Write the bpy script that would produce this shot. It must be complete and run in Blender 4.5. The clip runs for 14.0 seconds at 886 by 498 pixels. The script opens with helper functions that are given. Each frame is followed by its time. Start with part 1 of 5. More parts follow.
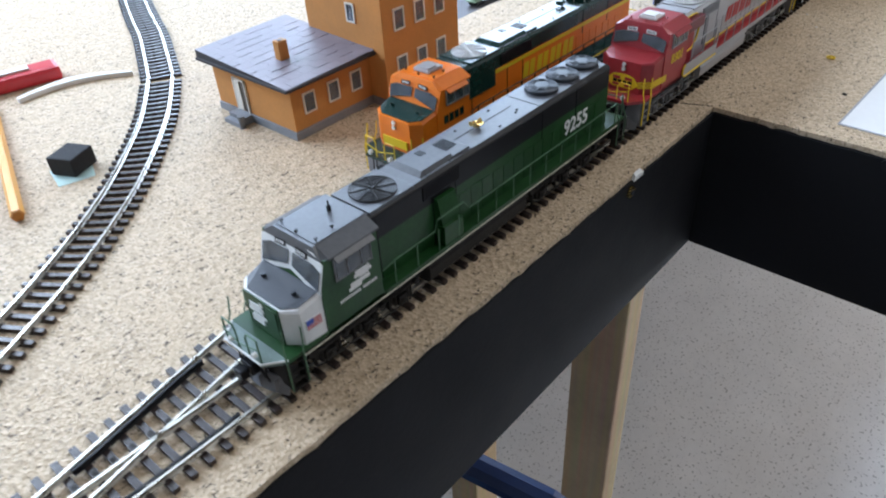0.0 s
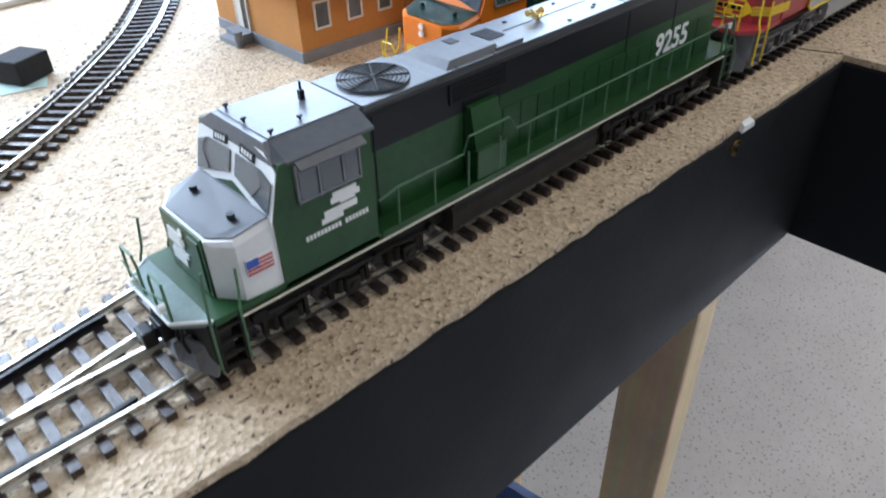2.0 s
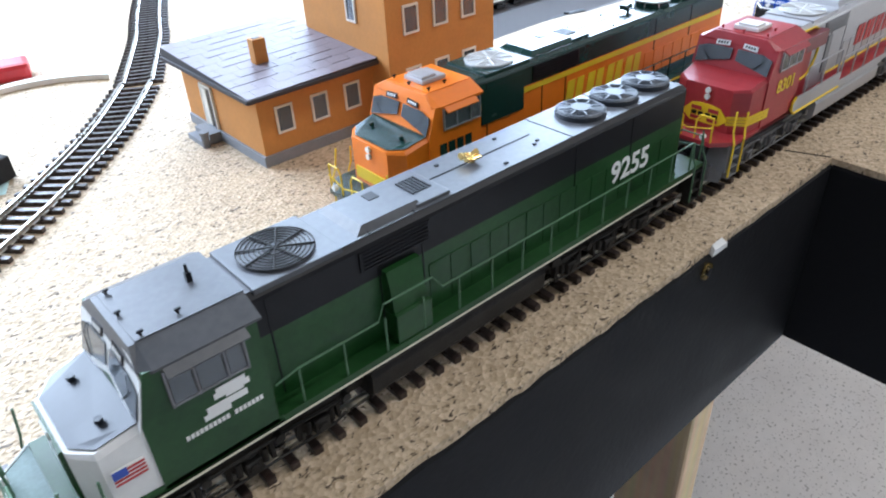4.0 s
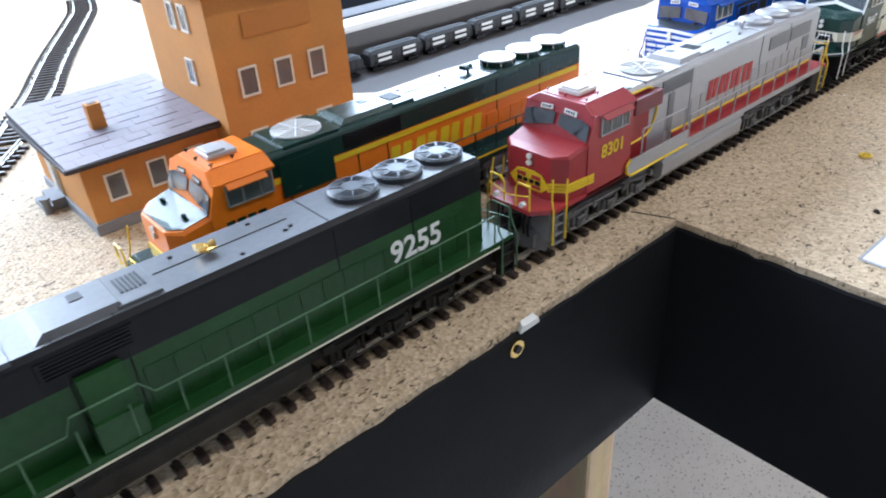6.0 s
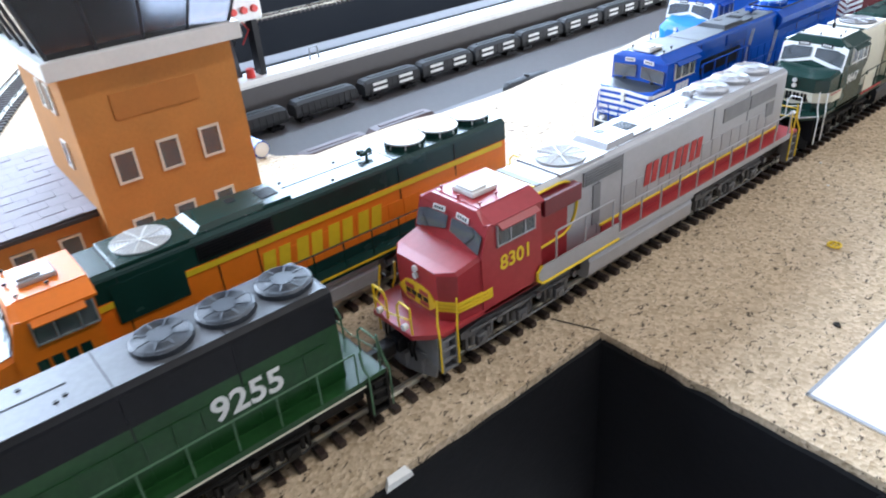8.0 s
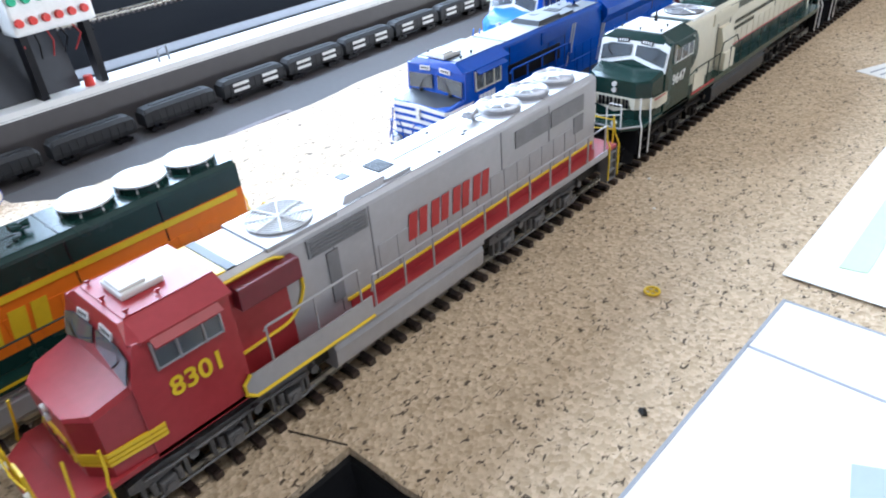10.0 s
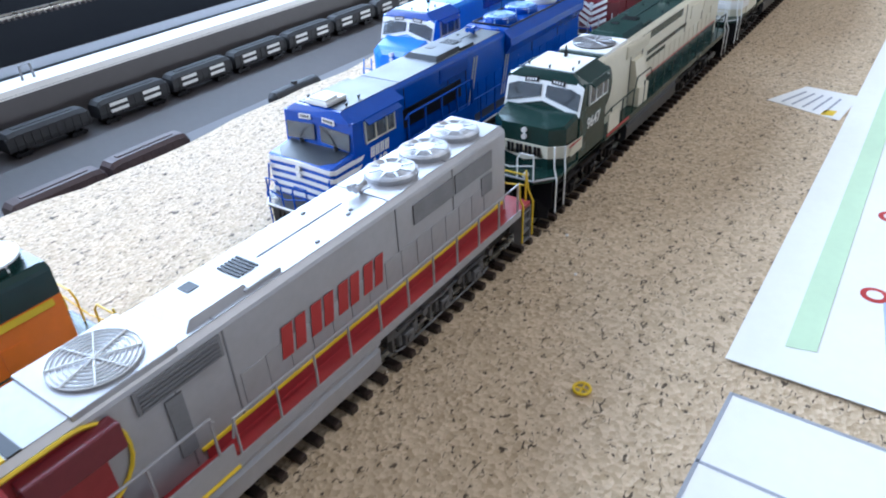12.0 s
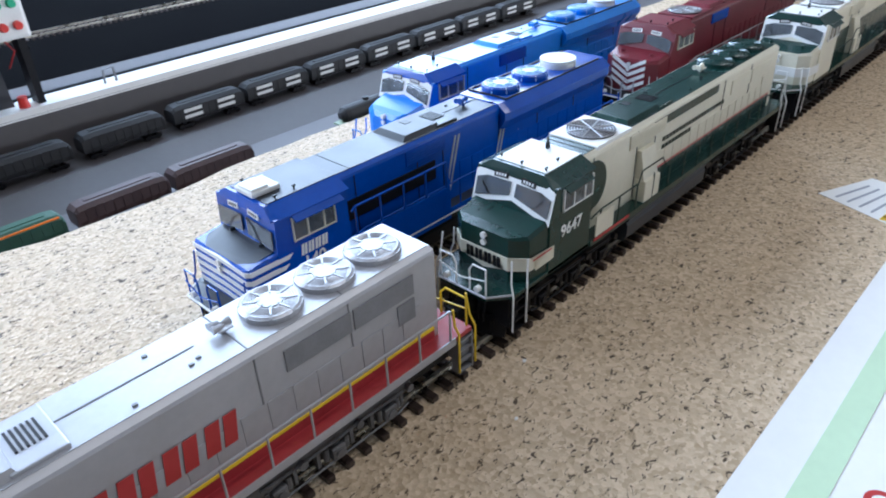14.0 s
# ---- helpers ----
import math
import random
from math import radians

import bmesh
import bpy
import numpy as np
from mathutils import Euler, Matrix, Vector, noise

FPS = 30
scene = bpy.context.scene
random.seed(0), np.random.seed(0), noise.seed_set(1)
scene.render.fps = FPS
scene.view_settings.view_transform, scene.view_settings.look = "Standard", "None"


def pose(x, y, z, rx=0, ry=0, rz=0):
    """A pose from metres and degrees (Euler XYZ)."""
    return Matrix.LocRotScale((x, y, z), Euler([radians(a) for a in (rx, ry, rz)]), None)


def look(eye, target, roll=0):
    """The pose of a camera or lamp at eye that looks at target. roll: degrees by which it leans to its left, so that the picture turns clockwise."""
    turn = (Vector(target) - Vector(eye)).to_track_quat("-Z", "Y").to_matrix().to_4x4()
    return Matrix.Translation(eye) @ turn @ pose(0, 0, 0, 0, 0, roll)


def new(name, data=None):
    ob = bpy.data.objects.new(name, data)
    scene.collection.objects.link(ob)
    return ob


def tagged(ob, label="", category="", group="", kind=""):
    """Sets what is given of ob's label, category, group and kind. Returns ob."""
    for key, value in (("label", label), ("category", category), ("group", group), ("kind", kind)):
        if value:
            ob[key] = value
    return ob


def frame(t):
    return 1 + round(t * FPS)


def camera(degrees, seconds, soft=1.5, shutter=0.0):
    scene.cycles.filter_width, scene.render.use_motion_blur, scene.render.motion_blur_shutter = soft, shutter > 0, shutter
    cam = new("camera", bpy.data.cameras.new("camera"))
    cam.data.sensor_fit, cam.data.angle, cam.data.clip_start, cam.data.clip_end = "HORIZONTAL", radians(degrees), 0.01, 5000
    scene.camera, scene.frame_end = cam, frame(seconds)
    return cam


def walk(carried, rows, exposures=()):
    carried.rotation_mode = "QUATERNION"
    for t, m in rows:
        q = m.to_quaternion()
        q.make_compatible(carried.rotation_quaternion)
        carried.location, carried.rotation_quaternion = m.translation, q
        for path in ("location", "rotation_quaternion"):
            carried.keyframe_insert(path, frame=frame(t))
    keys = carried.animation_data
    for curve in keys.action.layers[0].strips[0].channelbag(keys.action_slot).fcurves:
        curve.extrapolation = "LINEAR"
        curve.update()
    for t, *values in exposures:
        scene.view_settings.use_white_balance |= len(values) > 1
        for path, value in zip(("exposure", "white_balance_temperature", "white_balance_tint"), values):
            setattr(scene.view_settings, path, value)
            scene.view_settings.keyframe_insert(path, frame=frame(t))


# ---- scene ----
cam = camera(64.1, 14.0, soft=1.9, shutter=0.35)
PATH = [
    (0, (-0.419, -0.186, 0.208), (0.743, 0.911, -0.995), -3.7),
    (0.5, (-0.4, -0.192, 0.171), (0.742, 0.933, -1.025), -3.3),
    (1, (-0.389, -0.179, 0.145), (0.703, 0.965, -1.079), -3.1),
    (1.5, (-0.379, -0.158, 0.136), (0.707, 0.998, -1.082), -1.7),
    (2, (-0.37, -0.143, 0.132), (0.727, 1.04, -1.051), -1.6),
    (2.2, (-0.366, -0.137, 0.132), (0.739, 1.066, -1.021), -1.9),
    (4.3, (-0.314, -0.141, 0.156), (0.757, 1.14, -0.945), -3.1),
    (4.5, (-0.307, -0.144, 0.157), (0.769, 1.141, -0.935), -3.1),
    (5, (-0.295, -0.15, 0.158), (0.792, 1.144, -0.912), -3.3),
    (5.5, (-0.277, -0.164, 0.159), (0.813, 1.138, -0.897), -3.3),
    (6, (-0.254, -0.175, 0.159), (0.844, 1.129, -0.887), -3.8),
    (6.5, (-0.233, -0.183, 0.165), (0.873, 1.124, -0.868), -3.3),
    (7, (-0.214, -0.191, 0.174), (0.896, 1.124, -0.845), -2.9),
    (7.5, (-0.198, -0.186, 0.172), (0.863, 1.172, -0.842), -3.9),
    (8, (-0.177, -0.169, 0.168), (0.883, 1.193, -0.843), -4.9),
    (8.5, (-0.148, -0.162, 0.163), (1.003, 1.118, -0.855), -4.6),
    (9, (-0.127, -0.163, 0.157), (1.04, 1.09, -0.876), -5.0),
    (9.2, (-0.116, -0.164, 0.155), (1.055, 1.08, -0.884), -5.2),
    (11.3, (-0.047, -0.137, 0.154), (1.265, 0.93, -0.913), -3.6),
    (11.5, (-0.043, -0.133, 0.152), (1.285, 0.915, -0.914), -3.5),
    (12, (-0.035, -0.129, 0.154), (1.336, 0.862, -0.913), -3.1),
    (12.5, (-0.015, -0.124, 0.164), (1.364, 0.86, -0.898), -1.6),
    (13, (0.011, -0.132, 0.172), (1.36, 0.897, -0.887), -1.5),
    (13.5, (0.027, -0.136, 0.171), (1.325, 0.967, -0.877), -2.2),
    (14, (0.041, -0.14, 0.166), (1.259, 1.053, -0.88), -2.6),
]
EXPOSURES = [(0, -0.60, 6250, 10), (2.2, -0.14, 6200, 10), (9.2, 0.02, 6250, 10), (11.5, -0.42, 5900, 10), (14, -0.68, 5950, 10)]
walk(cam, [(t, look(eye, target, roll)) for t, eye, target, roll in PATH], EXPOSURES)

# ---- light ----
world = bpy.data.worlds.new("world")
scene.world = world
world.use_nodes = True
wn = world.node_tree.nodes
sky = wn.new("ShaderNodeTexSky")
sky.sky_type, sky.sun_disc = "NISHITA", False
sky.sun_elevation, sky.sun_rotation = radians(48), radians(-60)
world.node_tree.links.new(sky.outputs["Color"], wn["Background"].inputs["Color"])
wn["Background"].inputs["Strength"].default_value = 0.12


def area(name, eye, target, sx, sy, watts, col):
    lamp = bpy.data.lights.new(name, "AREA")
    lamp.shape, lamp.size, lamp.size_y, lamp.energy, lamp.color = "RECTANGLE", sx, sy, watts, col
    ob = new(name, lamp)
    ob.matrix_world = look(eye, target)
    return ob


sun_data = bpy.data.lights.new("sun", "SUN")
sun_data.energy, sun_data.angle, sun_data.color = 1.0, radians(12), (1.0, 0.96, 0.9)
sun = new("sun", sun_data)
sun.matrix_world = look((-2, 3, 4), (0, 0, 0))
WIN_Y = 1.62
area("window_light_west", (-0.75, WIN_Y - 0.02, 0.86), (-0.5, 0.3, 0.1), 1.5, 1.15, 112, (0.68, 0.81, 1.0))
area("window_light_east", (1.35, WIN_Y - 0.02, 0.86), (1.1, 0.3, 0.1), 1.9, 1.15, 135, (0.62, 0.78, 1.0))
# Added low lamp with no known window; brightens the floor beneath the table.
area("window_light_side", (3.58, -1.6, -0.44), (0.4, -0.9, -0.6), 1.38, 0.84, 190, (0.90, 0.94, 1.0))
# Added overhead fill that lifts the cork; its source is out of view.
area("ceiling_tube_light", (0.75, -0.55, 1.545), (0.75, -0.549, 0.0), 1.4, 0.10, 15, (1.0, 0.96, 0.92))



# ---- materials ----
def mat(name, col, rough=0.5, metal=0.0, var=0.18, scale=120.0, bump=0.0, dust=0.0, coat=0.0):
    m = bpy.data.materials.new(name)
    m.use_nodes = True
    nt = m.node_tree
    n, l = nt.nodes, nt.links
    b = n["Principled BSDF"]
    b.inputs["Roughness"].default_value, b.inputs["Metallic"].default_value = rough, metal
    b.inputs["Coat Weight"].default_value = coat
    tc = n.new("ShaderNodeTexCoord")
    big, small = n.new("ShaderNodeTexNoise"), n.new("ShaderNodeTexNoise")
    big.inputs["Scale"].default_value, big.inputs["Detail"].default_value = scale, 4
    small.inputs["Scale"].default_value, small.inputs["Detail"].default_value = scale * 9, 3
    l.new(tc.outputs["Object"], big.inputs["Vector"])
    l.new(tc.outputs["Object"], small.inputs["Vector"])
    mix = n.new("ShaderNodeMix")
    mix.data_type, mix.blend_type = "FLOAT", "MIX"
    mix.inputs[0].default_value = 0.35
    l.new(big.outputs["Fac"], mix.inputs[2])
    l.new(small.outputs["Fac"], mix.inputs[3])
    ramp = n.new("ShaderNodeValToRGB")
    c = Vector(col)
    lo, hi = c * (1 - var), c * (1 + var)
    if dust:
        hi = hi.lerp(Vector((0.32, 0.29, 0.25)), dust)
    ramp.color_ramp.elements[0].position, ramp.color_ramp.elements[1].position = 0.32, 0.68
    ramp.color_ramp.elements[0].color, ramp.color_ramp.elements[1].color = (*lo, 1), (*hi, 1)
    l.new(mix.outputs[0], ramp.inputs["Fac"])
    l.new(ramp.outputs["Color"], b.inputs["Base Color"])
    rr = n.new("ShaderNodeMapRange")
    rr.inputs["To Min"].default_value, rr.inputs["To Max"].default_value = max(0.02, rough - 0.1), min(1, rough + 0.12)
    l.new(big.outputs["Fac"], rr.inputs["Value"])
    l.new(rr.outputs["Result"], b.inputs["Roughness"])
    if bump:
        bp = n.new("ShaderNodeBump")
        bp.inputs["Strength"].default_value, bp.inputs["Distance"].default_value = 0.6, bump
        l.new(small.outputs["Fac"], bp.inputs["Height"])
        l.new(bp.outputs["Normal"], b.inputs["Normal"])
    return m


def cork_mat():
    m = mat("cork", (0.55, 0.42, 0.27), 0.7, 0, 0.16, 70)
    n, l = m.node_tree.nodes, m.node_tree.links
    b = n["Principled BSDF"]
    tc = n.new("ShaderNodeTexCoord")
    base = b.inputs["Base Color"].links[0].from_socket
    grain = n.new("ShaderNodeTexVoronoi")
    grain.inputs["Scale"].default_value = 620
    l.new(tc.outputs["Object"], grain.inputs["Vector"])
    tint = n.new("ShaderNodeValToRGB")
    e = tint.color_ramp.elements
    e[0].position, e[0].color = 0.0, (0.39, 0.285, 0.175, 1)
    e[1].position, e[1].color = 1.0, (0.70, 0.555, 0.395, 1)
    sep = n.new("ShaderNodeSeparateColor")
    l.new(grain.outputs["Color"], sep.inputs["Color"])
    l.new(sep.outputs["Red"], tint.inputs["Fac"])
    mx = n.new("ShaderNodeMix")
    mx.data_type = "RGBA"
    mx.inputs[0].default_value = 0.7
    l.new(base, mx.inputs[6])
    l.new(tint.outputs["Color"], mx.inputs[7])
    warp = n.new("ShaderNodeTexNoise")
    warp.inputs["Scale"].default_value, warp.inputs["Detail"].default_value = 290, 3
    warp.inputs["Distortion"].default_value = 1.2
    stretch = n.new("ShaderNodeMapping")
    stretch.inputs["Scale"].default_value = (1.0, 1.7, 1.0)
    l.new(tc.outputs["Object"], stretch.inputs["Vector"])
    l.new(stretch.outputs["Vector"], warp.inputs["Vector"])
    fleck = n.new("ShaderNodeValToRGB")
    fleck.color_ramp.elements[0].position, fleck.color_ramp.elements[1].position = 0.605, 0.655
    l.new(warp.outputs["Fac"], fleck.inputs["Fac"])
    dk = n.new("ShaderNodeMix")
    dk.data_type = "RGBA"
    l.new(fleck.outputs["Color"], dk.inputs[0])
    l.new(mx.outputs[2], dk.inputs[6])
    dk.inputs[7].default_value = (0.085, 0.058, 0.035, 1)
    l.new(dk.outputs[2], b.inputs["Base Color"])
    bp = n.new("ShaderNodeBump")
    bp.inputs["Strength"].default_value, bp.inputs["Distance"].default_value = 0.7, 0.0008
    l.new(grain.outputs["Distance"], bp.inputs["Height"])
    l.new(bp.outputs["Normal"], b.inputs["Normal"])
    return m


def speckle_mat(name, base, dark, scale):
    m = mat(name, base, 0.45, 0, 0.06, 9)
    n, l = m.node_tree.nodes, m.node_tree.links
    b = n["Principled BSDF"]
    src = b.inputs["Base Color"].links[0].from_socket
    tc, ns, rp, mx = n.new("ShaderNodeTexCoord"), n.new("ShaderNodeTexNoise"), n.new("ShaderNodeValToRGB"), n.new("ShaderNodeMix")
    ns.inputs["Scale"].default_value, ns.inputs["Detail"].default_value = scale, 1
    rp.color_ramp.elements[0].position, rp.color_ramp.elements[1].position = 0.62, 0.70
    mx.data_type = "RGBA"
    l.new(tc.outputs["Object"], ns.inputs["Vector"])
    l.new(ns.outputs["Fac"], rp.inputs["Fac"])
    l.new(rp.outputs["Color"], mx.inputs[0])
    l.new(src, mx.inputs[6])
    mx.inputs[7].default_value = (*dark, 1)
    l.new(mx.outputs[2], b.inputs["Base Color"])
    return m


def wood_mat(name, col):
    m = mat(name, col, 0.6, 0, 0.12, 14)
    n, l = m.node_tree.nodes, m.node_tree.links
    b = n["Principled BSDF"]
    src = b.inputs["Base Color"].links[0].from_socket
    tc, mp, wv, mx = n.new("ShaderNodeTexCoord"), n.new("ShaderNodeMapping"), n.new("ShaderNodeTexNoise"), n.new("ShaderNodeMix")
    mp.inputs["Scale"].default_value = (160, 160, 4)
    wv.inputs["Scale"].default_value, wv.inputs["Detail"].default_value = 1.0, 4
    mx.data_type, mx.blend_type = "RGBA", "MULTIPLY"
    mx.inputs[0].default_value = 0.45
    l.new(tc.outputs["Object"], mp.inputs["Vector"])
    l.new(mp.outputs["Vector"], wv.inputs["Vector"])
    l.new(src, mx.inputs[6])
    l.new(wv.outputs["Color"], mx.inputs[7])
    l.new(mx.outputs[2], b.inputs["Base Color"])
    return m


def glass_mat(name, col, rough=0.05):
    m = bpy.data.materials.new(name)
    m.use_nodes = True
    b = m.node_tree.nodes["Principled BSDF"]
    b.inputs["Base Color"].default_value, b.inputs["Roughness"].default_value = (*col, 1), rough
    b.inputs["Transmission Weight"].default_value, b.inputs["IOR"].default_value = 0.75, 1.45
    return m


CORK = cork_mat()
FASCIA = mat("black_paint", (0.0050, 0.0050, 0.0062), 0.7, 0, 0.25, 30, 0.0003)
FLOOR = speckle_mat("speckled_vinyl", (0.80, 0.79, 0.79), (0.44, 0.43, 0.43), 190)
PLASTER = mat("plaster", (0.28, 0.265, 0.25), 0.8, 0, 0.05, 5, 0.0006)
FASCIA.node_tree.nodes["Principled BSDF"].inputs["Specular IOR Level"].default_value = 0.22
PINE = wood_mat("pine", (0.50, 0.36, 0.20))
RAIL = mat("nickel_rail", (0.60, 0.57, 0.50), 0.28, 0.9, 0.2, 90)
TIE = mat("tie_plastic", (0.035, 0.023, 0.020), 0.28, 0, 0.3, 150, 0.0002)
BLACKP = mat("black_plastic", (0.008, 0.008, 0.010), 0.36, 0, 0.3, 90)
GRIME = mat("grimy_black", (0.014, 0.013, 0.012), 0.6, 0, 0.4, 160, 0.0002, dust=0.05)
BN_GREEN = mat("bn_green", (0.007, 0.055, 0.010), 0.34, 0, 0.28, 60, dust=0.03)
# Black of the green engine's roof, paled: reflected sky put into its colour.
SKYLIT_BLACK = mat("skylit_roof_black", (0.075, 0.080, 0.090), 0.38, 0, 0.22, 55, dust=0.05)
for dull, level in ((BLACKP, 0.22), (BN_GREEN, 0.35), (GRIME, 0.25)):
    dull.node_tree.nodes["Principled BSDF"].inputs["Specular IOR Level"].default_value = level
RAIL_GREEN = mat("rail_green", (0.07, 0.15, 0.08), 0.55, 0, 0.2, 90)
WHITE = mat("white_paint", (0.78, 0.78, 0.76), 0.45, 0, 0.06, 60)
RED = mat("warbonnet_red", (0.36, 0.028, 0.036), 0.32, 0, 0.14, 45, dust=0.03)
SILVER = mat("silver_paint", (0.42, 0.42, 0.44), 0.36, 0.3, 0.08, 50)
TRUCKGREY = mat("truck_grey", (0.13, 0.13, 0.135), 0.5, 0.2, 0.45, 180, 0.0002, dust=0.1)
GREYP = mat("grey_panel", (0.20, 0.20, 0.21), 0.5, 0, 0.15, 200)
YELLOW = mat("yellow_paint", (0.80, 0.55, 0.02), 0.4, 0, 0.08, 60)
ORANGE = mat("orange_paint", (0.85, 0.20, 0.012), 0.33, 0, 0.08, 50)
DKGREEN = mat("dark_green_paint", (0.008, 0.036, 0.030), 0.24, 0, 0.15, 50)
CREAM = mat("cream_paint", (0.70, 0.66, 0.53), 0.42, 0, 0.07, 50)
BLUE = mat("blue_paint", (0.003, 0.068, 0.40), 0.22, 0, 0.12, 50)
PALEBLUE = mat("pale_blue_caps_and_roof_sheen", (0.30, 0.52, 0.80), 0.3, 0, 0.08, 50)
LTBLUE = mat("bright_blue_paint", (0.02, 0.22, 0.72), 0.3, 0, 0.1, 50)
DKGREY = mat("dark_grey_paint", (0.022, 0.027, 0.036), 0.42, 0, 0.15, 60)
MAROON = mat("maroon_paint", (0.16, 0.018, 0.028), 0.33, 0, 0.15, 50)
BRASS = mat("brass", (0.75, 0.52, 0.18), 0.25, 0.95, 0.15, 90)
GLASS = glass_mat("cab_glass", (0.38, 0.42, 0.46))
# Dark plates on the solid cab stand in for its unlit inside.
CAB_SHADE = mat("cab_shade_backing", (0.045, 0.045, 0.048), 0.6, 0, 0.35, 250)
LENS = mat("lamp_lens", (0.85, 0.85, 0.82), 0.1, 0.2, 0.05, 90)
INK_RED = mat("red_ink", (0.45, 0.03, 0.03), 0.45, 0, 0.08, 60)
INK_BLUE = mat("blue_ink", (0.03, 0.08, 0.42), 0.45, 0, 0.08, 60)


# ---- mesh helpers ----
def part(name, bm, material, parent=None, label=""):
    me = bpy.data.meshes.new(name)
    bmesh.ops.recalc_face_normals(bm, faces=bm.faces[:])
    bm.to_mesh(me)
    bm.free()
    me.materials.append(material)
    ob = new(name, me)
    if parent is not None:
        ob.parent = parent
    if label:
        tagged(ob, label)
    return ob


def thing(name, m, label, category, group="", kind=""):
    ob = new(name)
    ob.matrix_world = m
    return tagged(ob, label, category, group, kind)


def box(bm, x0, x1, y0, y1, z0, z1, bevel=0.0):
    vs = [bm.verts.new((x, y, z)) for x in (x0, x1) for y in (y0, y1) for z in (z0, z1)]
    fs = [bm.faces.new([vs[i] for i in q]) for q in ((0, 1, 3, 2), (4, 6, 7, 5), (0, 4, 5, 1), (2, 3, 7, 6), (0, 2, 6, 4), (1, 5, 7, 3))]
    if bevel:
        es = list({e for f in fs for e in f.edges})
        bmesh.ops.bevel(bm, geom=es, offset=bevel, segments=2, affect="EDGES", profile=0.6)
    return bm


def slab(x0, x1, y0, y1, z0, z1, bevel=0.0):
    return box(bmesh.new(), x0, x1, y0, y1, z0, z1, bevel)


def loft(bm, rings, caps=True):
    vv = [[bm.verts.new(p) for p in r] for r in rings]
    k = len(vv[0])
    for a, b in zip(vv, vv[1:]):
        for i in range(k):
            bm.faces.new((a[i], a[(i + 1) % k], b[(i + 1) % k], b[i]))
    if caps:
        bm.faces.new(vv[0][::-1])
        bm.faces.new(vv[-1])
    return bm


def prism_x(prof, x0, x1, bm=None):
    bm = bm or bmesh.new()
    return loft(bm, [[(x, y, z) for y, z in prof] for x in (x0, x1)])


def prism_y(prof, y0, y1, bm=None):
    bm = bm or bmesh.new()
    return loft(bm, [[(x, y, z) for x, z in prof] for y in (y0, y1)])


def prism_z(prof, z0, z1, bm=None):
    bm = bm or bmesh.new()
    return loft(bm, [[(x, y, z) for x, y in prof] for z in (z0, z1)])


def cyl(bm, c, r, h, axis="z", seg=20, r2=None):
    r2 = r if r2 is None else r2
    rings = []
    for rad, t in ((r, 0), (r2, h)):
        ring = []
        for i in range(seg):
            a = 2 * math.pi * i / seg
            u, v = rad * math.cos(a), rad * math.sin(a)
            p = {"z": (u, v, t), "y": (u, t, v), "x": (t, u, v)}[axis]
            ring.append((c[0] + p[0], c[1] + p[1], c[2] + p[2]))
        rings.append(ring)
    return loft(bm, rings)


def tube(bm, pts, r=0.00028, seg=6):
    pts = [Vector(p) for p in pts]
    rings = []
    for i, p in enumerate(pts):
        d = (pts[min(i + 1, len(pts) - 1)] - pts[max(i - 1, 0)]).normalized()
        side = d.cross(Vector((0.31, 0.17, 0.93))).normalized()
        up = d.cross(side)
        rings.append([p + side * r * math.cos(2 * math.pi * k / seg) + up * r * math.sin(2 * math.pi * k / seg) for k in range(seg)])
    return loft(bm, rings)


def letters(name, text, m, size, material, parent, label=""):
    c = bpy.data.curves.new(name, "FONT")
    c.body, c.size, c.extrude, c.align_x, c.offset = text, size, 0.00006, "LEFT", size * 0.022
    c.materials.append(material)
    ob = new(name, c)
    ob.parent = parent
    ob.matrix_local = m
    if label:
        tagged(ob, label)
    return ob


# ---- the room ----
def structure(name, bm, material, label, category, parent=None):
    ob = part(name, bm, material, parent)
    return tagged(ob, label, category, "", "structure")


FZ = -0.88
structure("floor", slab(-3.0, 3.6, -2.6, 2.3, FZ - 0.05, FZ), FLOOR, "pale grey speckled vinyl floor of the room", "floor")
structure("ceiling", slab(-3.0, 3.6, -2.6, 2.3, 1.62, 1.70), PLASTER, "plain dull grey-brown plaster ceiling", "ceiling")
structure("wall_south", slab(-3.1, 3.7, -2.7, -2.6, FZ, 1.62), PLASTER, "plain dull grey-brown plastered wall", "wall")
structure("wall_west", slab(-3.1, -3.0, -2.6, 2.3, FZ, 1.62), PLASTER, "plain dull grey-brown plastered wall", "wall")
# Unseen wall; its opening is made up to hold the floor lamp.
we_bm = bmesh.new()
box(we_bm, 3.6, 3.7, -0.9, 2.3, FZ, 1.62)
box(we_bm, 3.6, 3.7, -2.6, -2.3, FZ, 1.62)
box(we_bm, 3.6, 3.7, -2.3, -0.9, 1.15, 1.62)
structure("wall_east", we_bm, PLASTER, "unseen plastered wall with an opening made for the floor fill light", "wall")
wn_bm = bmesh.new()
box(wn_bm, -3.0, -1.52, WIN_Y, WIN_Y + 0.12, FZ, 1.62)
box(wn_bm, 0.02, 0.38, WIN_Y, WIN_Y + 0.12, FZ, 1.62)
box(wn_bm, 2.32, 3.6, WIN_Y, WIN_Y + 0.12, FZ, 1.62)
box(wn_bm, 0.38, 2.32, WIN_Y, WIN_Y + 0.12, FZ, 0.27)
box(wn_bm, 0.38, 2.32, WIN_Y, WIN_Y + 0.12, 1.45, 1.62)
box(wn_bm, -1.52, 0.02, WIN_Y, WIN_Y + 0.12, FZ, 0.27)
